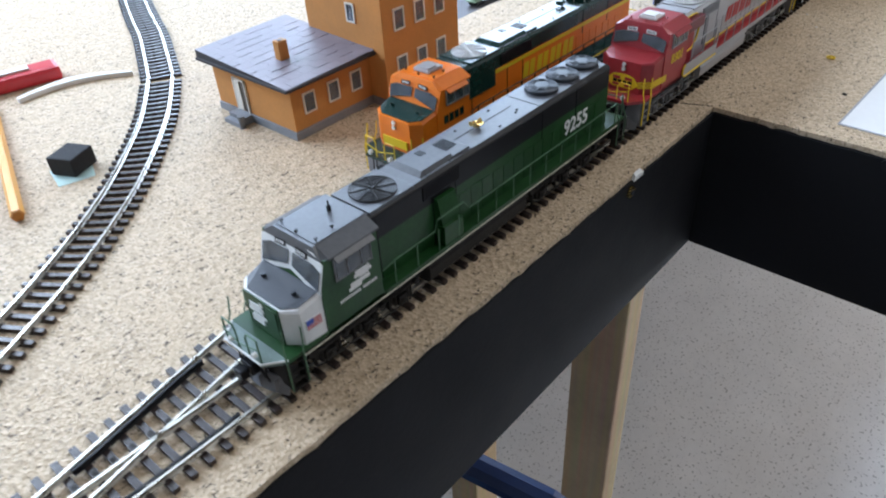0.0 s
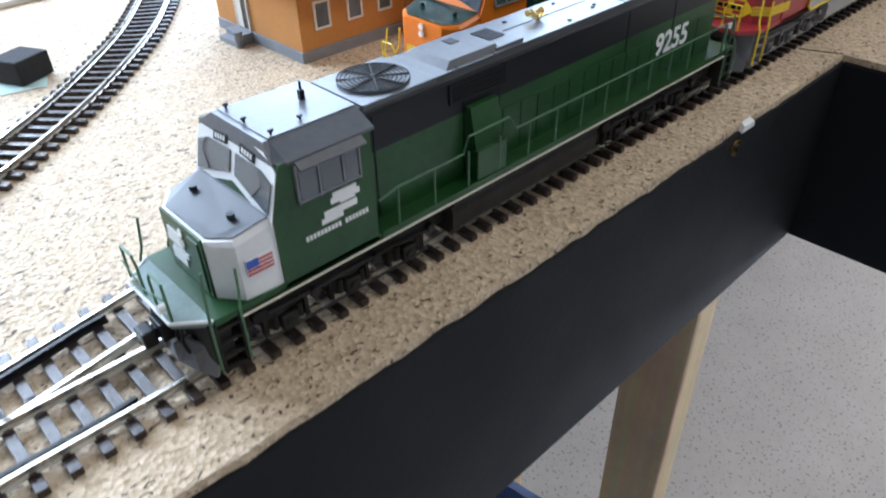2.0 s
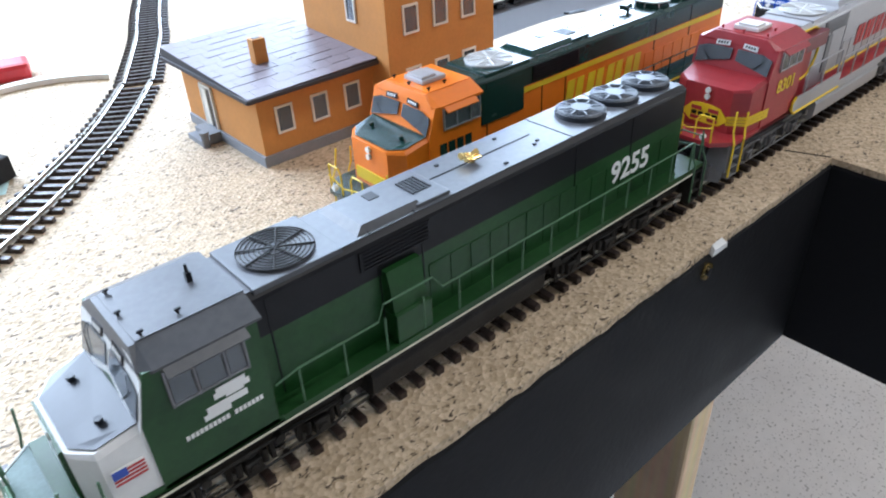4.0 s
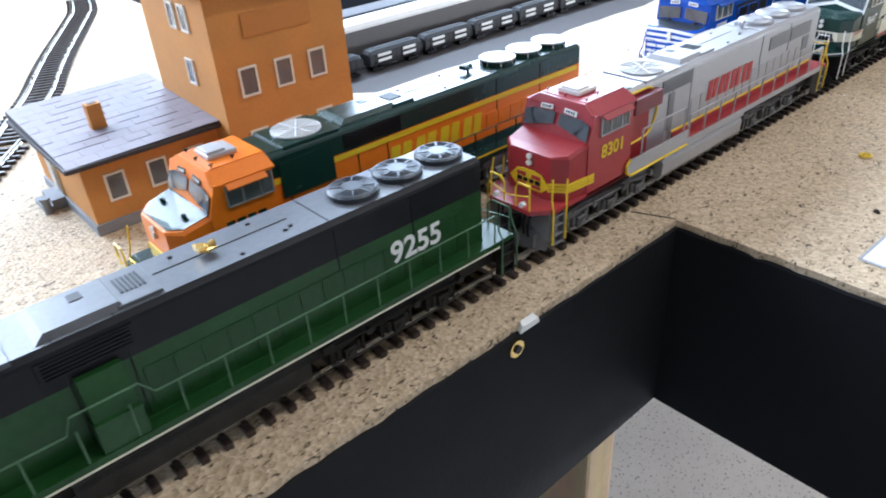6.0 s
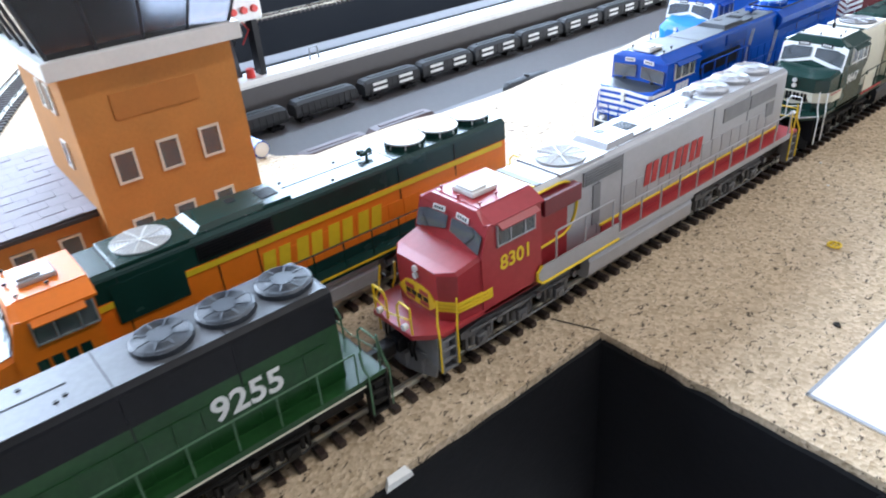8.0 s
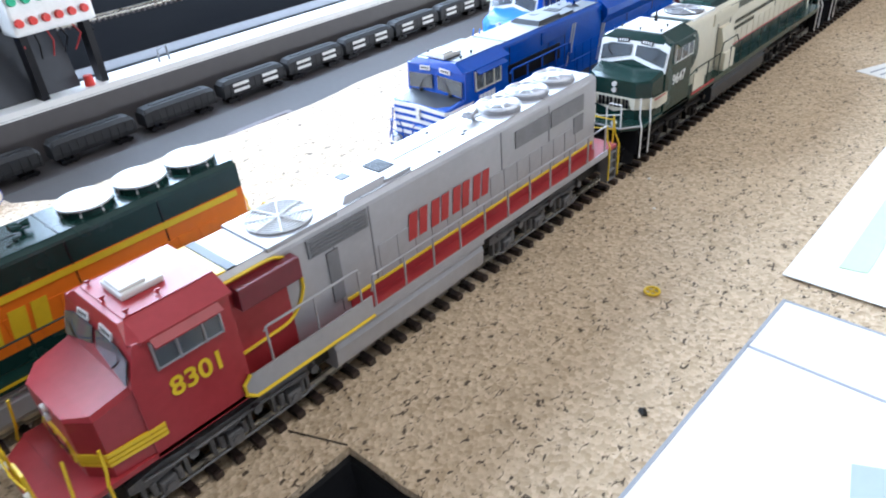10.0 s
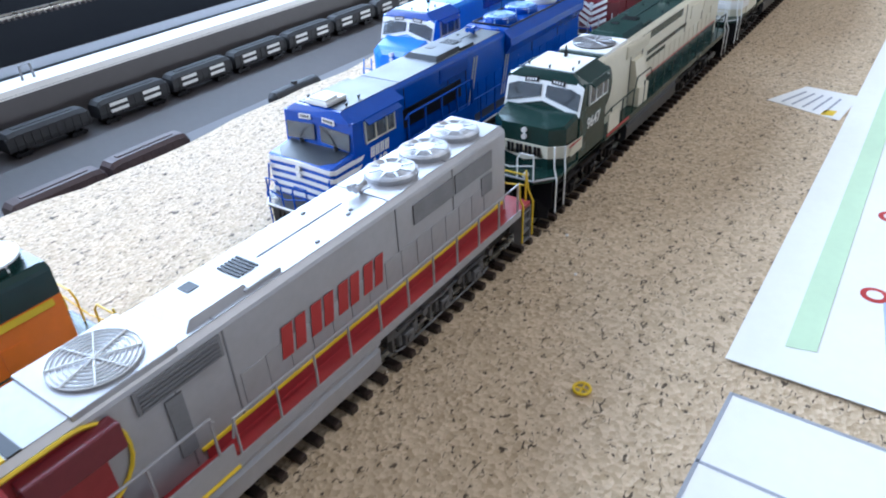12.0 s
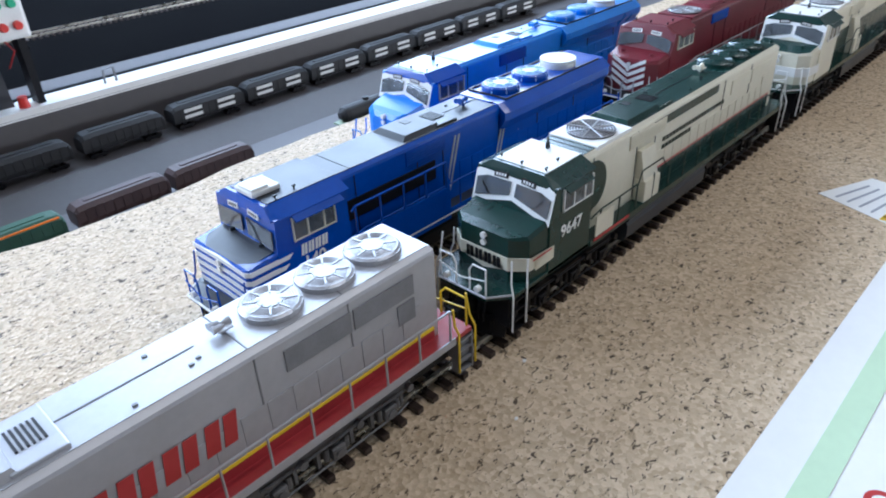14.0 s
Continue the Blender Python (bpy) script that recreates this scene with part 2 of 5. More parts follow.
box(wn_bm, -1.52, 0.02, WIN_Y, WIN_Y + 0.12, 1.45, 1.62)
structure("wall_north", wn_bm, PLASTER, "plastered wall with two wide window openings", "wall")

# Unseen batten, added to house the overhead fill.
lamp_th = thing("ceiling_light", pose(0.75, -0.55, 1.55), "unseen white batten added on the ceiling above the fill light", "ceiling light")
part("housing", slab(-0.74, 0.74, -0.05, 0.05, 0.01, 0.07, 0.008), WHITE, lamp_th)
for ex in (-0.735, 0.705):
    part("end_cap", slab(ex, ex + 0.03, -0.045, 0.045, -0.012, 0.01, 0.003), WHITE, lamp_th)

# ---- layout benchwork ----
random.seed(3)


def wavy_edge():
    """The board's outline: a straight sawn front, an L-shaped corner and a ragged back."""
    pts = [(-1.3 + 0.006 * i, -0.0352 + 0.0006 * noise.noise(Vector((i * 0.7, 9, 0))) + 0.0007 * noise.noise(Vector((i * 2.3, 4, 0)))) for i in range(216)] + [(0.0, -0.0350)]
    pts += [(0.0008 * noise.noise(Vector((i * 0.9, 2, 5))), -0.041 - 0.008 * i) for i in range(107)]
    pts += [(0.0, -0.9), (2.38, -0.9), (2.38, 0.20)]
    x = 2.34
    while x > 0.012:
        pts.append((x, 0.204 + 0.010 * noise.noise(Vector((x * 9, 0, 0))) + 0.004 * noise.noise(Vector((x * 45, 3, 0)))))
        x -= 0.02
    pts += [(0.002, 0.225), (-0.004, 0.26), (0.001, 0.31), (0.004, 0.42), (0.03, 0.62), (0.05, 1.25), (-1.3, 1.25)]
    return pts


cork = structure("cork_board_ground", prism_z(wavy_edge(), -0.006, 0.0), CORK, "tan granulated cork sheet covering the layout table", "ground")
ply = bmesh.new()
prism_z([(-1.3, -0.022), (0.012, -0.022), (0.012, -0.89), (2.38, -0.89), (2.38, 0.185), (0.0, 0.185), (-0.02, 0.6), (0.02, 1.24), (-1.3, 1.24)], -0.02, -0.0062, ply)
structure("table_deck", ply, PINE, "plywood deck under the cork sheet", "deck")


def rough_fascia(name, length, label):
    """A black board, its top edge chipped where the cork meets it."""
    bm = bmesh.new()
    n = int(length / 0.006)
    rings = []
    for i in range(n + 1):
        x = -length * i / n
        j = 0.0006 * noise.noise(Vector((x * 120, 1, 0))) + 0.0006 * noise.noise(Vector((x * 400, 5, 0)))
        rings.append([(x, 0, -0.105), (x, 0, -0.004 + j), (x, 0.0012, -0.0030 + j), (x, 0.0118, -0.0062), (x, 0.0118, -0.105)])
    loft(bm, rings)
    return structure(name, bm, FASCIA, label, "fascia")


fa = rough_fascia("fascia_front", 1.3, "matt black painted fascia board with a chipped top edge")
fa.matrix_world = pose(0.0, -0.0362, 0)
fb = rough_fascia("fascia_side", 0.9, "matt black painted fascia board of the return wing")
fb.matrix_world = Matrix.Translation((-0.0012, -0.9362, 0)) @ pose(0, 0, 0, 0, 0, -90)


def washer(x, y, z, axis, label):
    th = thing("bolt_washer", pose(x, y, z), label, "washer", "washers on the fascia")
    bm = bmesh.new()
    cyl(bm, (0, 0, 0), 0.0036, -0.0008, axis, 18)
    part("washer_ring", bm, BRASS if axis == "y" else BLACKP, th)
    bm = bmesh.new()
    cyl(bm, (0, 0, 0) if axis == "y" else (0, 0, 0), 0.0017, -0.0016, axis, 12)
    part("bolt_head", bm, BLACKP, th)


washer(-0.1055, -0.0364, -0.0095, "y", "small brass washer round a dark bolt on the black fascia")
washer(-0.0014, -0.139, -0.0065, "x", "dark bolt head sunk in the black fascia")
chipb = bmesh.new()
loft(chipb, [[(-0.005, 0, -0.0035), (-0.004, 0, -0.0008), (-0.003, 0.002, 0.0004), (-0.004, 0.0025, -0.003)], [(0.0055, 0, -0.0035), (0.005, 0, -0.0012), (0.004, 0.0022, 0.0004), (0.005, 0.0025, -0.003)]])
chip_ob = part("plaster_chip", chipb, WHITE)
tagged(chip_ob, "small white plaster chip on the board's front edge", "chip")
chip_ob.matrix_world = pose(-0.099, -0.0372, 0.0)


def post(name, x, y, w, d, label, z1=-0.02, z0=FZ):
    bm = slab(-w / 2, w / 2, -d / 2, d / 2, z0, z1, 0.003)
    ob = part(name, bm, PINE)
    ob.matrix_world = pose(x, y, 0)
    return tagged(ob, label, "table leg", "legs of the layout table")


post("table_leg", 0.0135, 0.027, 0.028, 0.050, "unpainted square pine leg under the table")
post("table_leg", 0.005, 0.185, 0.044, 0.044, "unpainted pine leg further under the table")

# ---- track ----
RAIL_TOP = 0.0045


def sweep_rail(path, off, z0=0.0022, z1=RAIL_TOP):
    """A rail along a plan path, off metres to its side."""
    bm = bmesh.new()
    rings = []
    for i, p in enumerate(path):
        a, b = path[max(i - 1, 0)], path[min(i + 1, len(path) - 1)]
        d = Vector((b[0] - a[0], b[1] - a[1])).normalized()
        n = Vector((-d.y, d.x))
        c = Vector(p) + n * off
        prof = [(-0.0011, z0), (-0.0011, z0 + 0.0003), (-0.0003, z0 + 0.0006), (-0.0003, z1 - 0.0008), (-0.00055, z1 - 0.0006), (-0.00055, z1),
                (0.00055, z1), (0.00055, z1 - 0.0006), (0.0003, z1 - 0.0008), (0.0003, z0 + 0.0006), (0.0011, z0 + 0.0003), (0.0011, z0)]
        rings.append([(c.x + n.x * u, c.y + n.y * u, z) for u, z in prof])
    return loft(bm, rings)


tie_bm = slab(-0.0014, 0.0014, -0.0152, 0.0152, 0.0, 0.0023, 0.0003)
for s in (-1, 1):
    for q in (-1, 1):
        box(tie_bm, -0.0008, 0.0008, s * 0.0084 + q * 0.0017 - 0.0005, s * 0.0084 + q * 0.0017 + 0.0005, 0.0022, 0.0030)
tie_mesh = bpy.data.meshes.new("tie")
bmesh.ops.recalc_face_normals(tie_bm, faces=tie_bm.faces[:])
tie_bm.to_mesh(tie_mesh)
tie_mesh.materials.append(TIE)


def track(path, label, pitch=0.0074, ties=True, rails=(-0.0087, 0.0087)):
    th = thing("railway_track", Matrix(), label, "track", "tracks on the cork")
    for off in rails:
        part("rail", sweep_rail(path, off), RAIL, th)
    if ties:
        run = 0.0
        for a, b in zip(path, path[1:]):
            d = Vector((b[0] - a[0], b[1] - a[1]))
            while run < d.length:
                c = Vector(a[:2]) + d.normalized() * run
                t = new("tie", tie_mesh)
                t.parent = th
                t.matrix_local = pose(c.x, c.y, 0, 0, 0, math.degrees(math.atan2(d.y, d.x)) + random.uniform(-1, 1))
                run += pitch
            run -= d.length
    return th


def smooth(points, n=6):
    out = []
    for i in range(len(points) - 1):
        p0, p1, p2, p3 = (Vector(points[max(0, min(len(points) - 1, i + k))]) for k in (-1, 0, 1, 2))
        for k in range(n):
            t = k / n
            out.append(tuple(0.5 * (2 * p1 + (p2 - p0) * t + (2 * p0 - 5 * p1 + 4 * p2 - p3) * t * t + (3 * p1 - p0 - 3 * p2 + p3) * t ** 3)))
    return out + [tuple(points[-1])]


T2, T3 = 0.0600, 0.1120
track([(-0.80 + 0.05 * i, 0.0) for i in range(44)], "straight nickel-silver track with brown plastic ties along the board's edge")
div = smooth([(-0.56, -0.002), (-0.50, 0.0), (-0.45, 0.0035), (-0.411, 0.0095), (-0.36, 0.0195), (-0.323, 0.0265), (-0.28, 0.0350), (-0.24, 0.0455), (-0.20, 0.0545), (-0.15, 0.0595), (-0.10, T2)])
track(div, "diverging leg of a turnout curving off to the second track", ties=False)
track([(-0.30 + 0.05 * i, T2 if i > 2 else (0.031, 0.0425, 0.0535)[i]) for i in range(34)], "straight second track with brown plastic ties", rails=())
track([(-0.10 + 0.05 * i, T2) for i in range(30)], "straight rails of the second track", ties=False)
track([(0.27 + 0.05 * i, T3) for i in range(21)], "straight third track with brown plastic ties beneath a blue locomotive")
curve = smooth([(-0.62, 0.025), (-0.50, 0.058), (-0.425, 0.089), (-0.3805, 0.1145), (-0.3535, 0.132), (-0.3165, 0.1605), (-0.2775, 0.1965), (-0.2285, 0.252), (-0.1895, 0.3090)])
track(curve, "curved track with silvery rails over the cork")
curve_b = smooth([(-0.1868, 0.3132), (-0.1455, 0.3975), (-0.1275, 0.441), (-0.10, 0.505), (-0.054, 0.604), (-0.025, 0.67), (-0.005, 0.74)])
track(curve_b, "greyer far length of curved track beyond a rail joint")
long_tie = bpy.data.meshes.new("tie")
lt = slab(-0.0014, 0.0014, 0.0, 0.024, 0.0, 0.0023, 0.0003)
bmesh.ops.recalc_face_normals(lt, faces=lt.faces[:])
lt.to_mesh(long_tie)
lt.free()
long_tie.materials.append(TIE)
frog = thing("turnout_parts", Matrix(), "check rails and long ties of a turnout", "turnout", "tracks on the cork")
x = -0.4448
while x < -0.297:
    t = new("tie", long_tie)
    t.parent = frog
    t.matrix_local = pose(x, 0.0150 - 0.024 + max(0.006, min(0.026, (x + 0.455) * 0.16 + 0.006)), 0)
    x += 0.0074
part("check_rail", sweep_rail([(-0.395, -0.0062), (-0.388, -0.0070), (-0.352, -0.0070), (-0.345, -0.0062)], 0.0, z1=0.0047), BLACKP, frog, "black check rail")
part("check_rail", sweep_rail([(-0.398, 0.0185), (-0.390, 0.0194), (-0.345, 0.0283), (-0.338, 0.0290)], 0.0, z1=0.0047), BLACKP, frog, "black check rail")
rer = part("rerailer", slab(0.030, 0.128, T2 - 0.0078, T2 + 0.0078, 0.0023, 0.0040, 0.0003), BLACKP)
tagged(rer, "black plastic rerailing plate between the rails", "rerailer")


# ---- locomotives ----
def mirror_pairs(fn):
    for s in (-1, 1):
        fn(s)


def fan_cap(parent, x, r, z, ring, cap, h=0.0022):
    """A domed roof fan: drum, rings of wire, flat spokes and a centre plate."""
    bm = bmesh.new()
    cyl(bm, (x, 0, z), r, h * 0.75, "z", 28)
    cyl(bm, (x, 0, z + h * 0.75), r * 0.98, h * 0.23, "z", 28, r * 0.90)
    f = part("roof_fan", bm, ring, parent)
    bm = bmesh.new()
    for q in (0.52, 0.60, 0.68, 0.76, 0.84):
        zz = z + h * (0.99 if q < 0.8 else 0.96)
        tube(bm, [(x + r * q * math.cos(2 * math.pi * k / 24), r * q * math.sin(2 * math.pi * k / 24), zz) for k in range(25)], 0.00018, 4)
    part("fan_wire", bm, cap, f)
    bm = bmesh.new()
    for k in range(8):
        a = 2 * math.pi * (k + 0.25) / 8
        ca, sa, w = math.cos(a), math.sin(a), 0.00028
        loft(bm, [[(x + q * r * ca - w * sa, q * r * sa + w * ca, z + zz), (x + q * r * ca + w * sa, q * r * sa - w * ca, z + zz), (x + q * r * ca + w * sa, q * r * sa - w * ca, z + zz + 0.0003), (x + q * r * ca - w * sa, q * r * sa + w * ca, z + zz + 0.0003)]
                  for q, zz in ((0.30, h - 0.0001), (0.80, h - 0.0001), (0.98, h * 0.72), (1.02, h * 0.10))])
    cyl(bm, (x, 0, z + h), r * (1.02 if cap is WHITE else 0.40), 0.0006 if cap is WHITE else 0.0002, "z", 22)
    part("fan_grille", bm, cap, f)


def flat_fan(parent, x, r, z, base, wire):
    bm = bmesh.new()
    cyl(bm, (x, 0, z), r, 0.0005, "z", 28)
    f = part("blower_fan", bm, base, parent)
    bm = bmesh.new()
    for k in range(8):
        a = 2 * math.pi * (k + 0.3) / 8
        tube(bm, [(x, 0, z + 0.0009), (x + r * math.cos(a), r * math.sin(a), z + 0.0008)], 0.00026, 5)
    for q in (0.3, 0.42, 0.54, 0.66, 0.78, 0.9, 1.0):
        tube(bm, [(x + r * q * math.cos(2 * math.pi * k / 28), r * q * math.sin(2 * math.pi * k / 28), z + 0.0007) for k in range(29)], 0.00017, 4)
    part("fan_grille", bm, wire, f)


def truck(parent, xc, frame_mat):
    bm = bmesh.new()
    for s in (-1, 1):
        prof = [(-0.030, 0.0122), (-0.030, 0.0096), (-0.0240, 0.0084), (-0.0170, 0.0098), (-0.0040, 0.0098), (0.0, 0.0084), (0.0040, 0.0098), (0.0170, 0.0098), (0.0240, 0.0084), (0.030, 0.0096), (0.030, 0.0122),
                (0.020, 0.0136), (0.008, 0.0126), (-0.008, 0.0126), (-0.020, 0.0136)]
        prism_y([(xc + a, b) for a, b in prof], s * 0.0127, s * 0.0148, bm)
        for k in (-1, 0, 1):
            ax = xc + 0.0205 * k
            box(bm, ax - 0.0024, ax + 0.0024, min(s * 0.0130, s * 0.0160), max(s * 0.0130, s * 0.0160), 0.0034, 0.0080, 0.0005)
            cyl(bm, (ax, s * 0.0158, 0.0056), 0.0015, s * 0.0008, "y", 10)
            for q in (-1, 1):
                cyl(bm, (ax + 0.0037 * q, s * 0.0142, 0.0045), 0.0010, 0.0045, "z", 8)
                box(bm, ax + 0.0062 * q - 0.0006, ax + 0.0062 * q + 0.0006, min(s * 0.0120, s * 0.0140), max(s * 0.0120, s * 0.0140), 0.0030, 0.0092)
            cyl(bm, (ax + 0.0080, s * 0.0150, 0.0108), 0.0014, s * 0.0016, "y", 10)
        tube(bm, [(xc - 0.028, s * 0.0154, 0.0046), (xc - 0.024, s * 0.0156, 0.0036), (xc + 0.024, s * 0.0156, 0.0036), (xc + 0.028, s * 0.0154, 0.0046)], 0.0004, 5)
        tube(bm, [(xc - 0.026, s * 0.0155, 0.0118), (xc - 0.010, s * 0.0158, 0.0112), (xc + 0.012, s * 0.0158, 0.0114), (xc + 0.026, s * 0.0155, 0.0106)], 0.0005, 5)
    t = part("truck", bm, frame_mat, parent)
    for k in (-1, 0, 1):
        bm = bmesh.new()
        for s in (-1, 1):
            cyl(bm, (xc + 0.0205 * k, s * 0.0078, 0.0056), 0.0056, s * 0.0024, "y", 20)
            cyl(bm, (xc + 0.0205 * k, s * 0.0076, 0.0056), 0.0063, s * 0.0005, "y", 20)
        cyl(bm, (xc + 0.0205 * k, -0.008, 0.0056), 0.0012, 0.016, "y", 8)
        part("wheelset", bm, GRIME if frame_mat is not SILVER else RAIL, t)


def pane(parent, quad, name, lift, material):
    """A thin pane: quad of points, raised along its normal."""
    q = [Vector(p) for p in quad]
    n = (q[1] - q[0]).cross(q[2] - q[0]).normalized()
    bm = bmesh.new()
    loft(bm, [[p + n * lift[0] for p in q], [p + n * lift[1] for p in q]])
    return part(name, bm, material, parent)


def block_word(parent, x0, x1, y, z0, z1, count, material, name="lettering_block"):
    """Plain upright bars in the place of a painted company mark."""
    w = (x1 - x0) / count
    for i in range(count):
        bm = bmesh.new()
        a = x0 + w * i
        lean = (z1 - z0) * 0.14
        h = z1 - z0
        for u0, u1, v0, v1 in ((0.04, 0.40, 0.0, 1.0), (0.50, 0.84, 0.0, 1.0)):
            d = 0.00012 if v1 - v0 > 0.5 else 0.00016
            prism_y([(a + w * u0 + lean * v0, z0 + h * v0), (a + w * u1 + lean * v0, z0 + h * v0), (a + w * u1 + lean * v1, z0 + h * v1), (a + w * u0 + lean * v1, z0 + h * v1)], y, y - d, bm)
        part(name, bm, material, parent)


def bar(parent, x0, x1, y, z0, z1, material, name="stripe", t=0.00012):
    return part(name, slab(x0, x1, min(y, y - t), max(y, y - t), z0, z1), material, parent)


def locomotive(label, x0, yc, st, yaw=0.0):
    """A six-axle diesel, its front towards lower x. Heights are above the rail."""
    g = lambda k, d=None: st.get(k, d)
    th = thing("locomotive", pose(x0, yc, RAIL_TOP, 0, 0, yaw), label, "locomotive", "model locomotives on the tracks")
    HW, CW, DECK = 0.0122, 0.0178, 0.0193
    H_END, L = g("hood_end", 0.236), g("length", 0.246)
    cab_r = g("cab_rear", 0.057)
    under = g("under", GRIME)
    # underframe and deck
    bm = slab(0.014, L - 0.006, -0.0122, 0.0122, 0.0072, 0.0176)
    part("underframe", bm, under, th)
    bm = bmesh.new()
    box(bm, 0.0115, L, -CW, CW, 0.0176, DECK, 0.0002)
    deck = part("walkway", bm, g("deck", g("sill")), th)
    for s in (-1, 1):
        bm = slab(cab_r + 0.001, L - 0.008, s * CW, s * (CW + 0.0004), 0.0168, DECK + 0.0002)
        part("side_sill", bm, g("sill"), th)
        if g("sill_line"):
            bar(th, cab_r + 0.004 if g("line_hood") else 0.018, L - 0.008, s * (CW + 0.0005), 0.0168 if g("low_line") else DECK - 0.0012, 0.0175 if g("low_line") else DECK - 0.0002, g("sill_line"), "sill_stripe", s * -0.00012)
    # nose
    nw, ntop = g("nose_w", 0.0166), g("nose_top", 0.0405)
    fr = g("nose_front", 0.0165)
    c = 0.0022
    ring = lambda x, w, zt, cc: [(x, -w, DECK - 0.0018), (x, -w, zt - cc), (x, -w + cc, zt), (x, w - cc, zt), (x, w, zt - cc), (x, w, DECK - 0.0018)]
    if g("square_nose"):
        rings = [ring(fr, 0.0160, ntop - 0.0030, 0.0006), ring(fr + 0.0012, 0.0172, ntop - 0.0026, 0.0006), ring(0.0330, 0.0176, ntop - 0.0004, 0.0006)]
    elif g("round_nose"):
        rings = [ring(fr, 0.0085, ntop - 0.0060, c), ring(fr + 0.0015, 0.0118, ntop - 0.0034, 0.003), ring(fr + 0.0042, 0.0156, ntop - 0.0022, 0.0034), ring(0.0330, 0.0172, ntop + 0.0008, 0.0034)]
    else:
        rings = [ring(fr, 0.0108, ntop - 0.0032, 0.0008), ring(fr + 0.0045, nw, ntop - 0.0026, 0.0012), ring(0.0330, 0.0174, ntop, 0.0012)]
    part("nose", loft(bmesh.new(), rings), g("nose"), th)
    if g("nose_topmat"):
        tw = 0.0150
        z = ntop - 0.0030
        q = [(fr + 0.001, -0.0098, z + 0.0002), (fr + 0.0052, -tw, z + 0.0007), (0.0318, -tw - 0.001, ntop), (0.0318, tw + 0.001, ntop), (fr + 0.0052, tw, z + 0.0007), (fr + 0.001, 0.0098, z + 0.0002)]
        bm = bmesh.new()
        loft(bm, [[(a, b, h + 0.00008) for a, b, h in q], [(a, b, h + 0.00022) for a, b, h in q]])
        nt = part("nose_top", bm, g("nose_topmat"), th)
        bm = bmesh.new()
        cyl(bm, (0.025, -0.009, ntop - 0.001), 0.0010, 0.0012, "z", 10)
        cyl(bm, (0.025, 0.009, ntop - 0.001), 0.0010, 0.0012, "z", 10)
        part("nose_fitting", bm, g("nose_topmat"), th)
    # cab
    zt = g("cab_z", 0.0500)
    cs = g("cab_shift", 0.0)
    A, B = (0.0310 + cs, ntop - 0.0004), (g("wind_top", 0.0345) + cs, zt + 0.0008)
    prof = [(A[0], DECK - 0.0018), A, B, (cab_r, zt + 0.0008), (cab_r, DECK - 0.0018)]
    cab = part("cab", prism_y(prof, -CW, CW), g("cab"), th)
    rp = [(-CW - 0.0004, zt), (-CW - 0.0004, zt + 0.0007), (-0.0115, zt + 0.0040), (0.0115, zt + 0.0040), (CW + 0.0004, zt + 0.0007), (CW + 0.0004, zt)]
    bm = bmesh.new()
    loft(bm, [[(B[0] - 0.0006 + (0.0 if z < zt + 0.002 else 0.0012), y * (0.90 if abs(y) > 0.015 else 1), z) for y, z in rp], [(B[0] + 0.0022, y, z) for y, z in rp], [(cab_r + 0.0012, y, z) for y, z in rp]])
    part("cab_roof", bm, g("cab_side_roof", g("cab_roof")), th)
    part("roof_sheet", slab(B[0] + 0.0022, cab_r + 0.0012, -0.0113, 0.0113, zt + 0.0040, zt + 0.0043, 0.0001), g("cab_roof"), th)
    # front windows
    def P(u, v):
        return (A[0] + (B[0] - A[0]) * v, u, A[1] + (B[1] - A[1]) * v)
    if g("frame"):
        for s in (-1, 1):
            q = [P(0.0, 0.22), P(s * 0.0176, -0.16), P(s * 0.0176, 0.86), P(s * 0.0122, 1.10), P(0.0, 1.10)]
            if s > 0:
                q = q[::-1]
            qq = [Vector(p) for p in q]
            n = Vector((-(B[1] - A[1]), 0, B[0] - A[0])).normalized()
            bm = bmesh.new()
            loft(bm, [[p for p in qq], [p + n * 0.00035 for p in qq]])
            part("window_surround", bm, g("frame"), cab)
    n = Vector((-(B[1] - A[1]), 0, B[0] - A[0])).normalized()
    for s in (-1, 1):
        q = [Vector(P(s * u, v)) for u, v in (((0.0016, 0.14), (0.0162, 0.02), (0.0164, 0.62), (0.0016, 0.70)) if g("small_win") else ((0.0012, 0.36), (0.0164, 0.04), (0.0166, 0.62), (0.0120, 0.76), (0.0012, 0.78)))]
        bm = bmesh.new()
        loft(bm, [[p + n * 0.0003 for p in q], [p + n * 0.00048 for p in q]])
        w = part("windshield", bm, CAB_SHADE, cab)
        bm = bmesh.new()
        loft(bm, [[p + n * 0.00055 for p in q], [p + n * 0.00075 for p in q]])
        part("pane", bm, GLASS, w)
        bm = bmesh.new()
        tube(bm, [q[3] + n * 0.001, q[3].lerp(q[1], 0.35) + n * 0.0011, q[0].lerp(q[1], 0.55) + n * 0.001], 0.00016, 5)
        part("wiper", bm, BLACKP, w)
        q = [Vector(P(s * 0.0030, 0.84)), Vector(P(s * 0.0092, 0.80)), Vector(P(s * 0.0092, 0.98)), Vector(P(s * 0.0030, 1.02))]
        bm = bmesh.new()
        loft(bm, [[p + n * 0.0003 for p in q], [p + n * 0.0007 for p in q]])
        nb = part("number_board", bm, g("board", BLACKP), cab)
        for k in range(4):
            bm = bmesh.new()
            a = q[0].lerp(q[1], 0.14 + 0.2 * k)
            b = q[0].lerp(q[1], 0.26 + 0.2 * k)
            d = (q[3] - q[0])
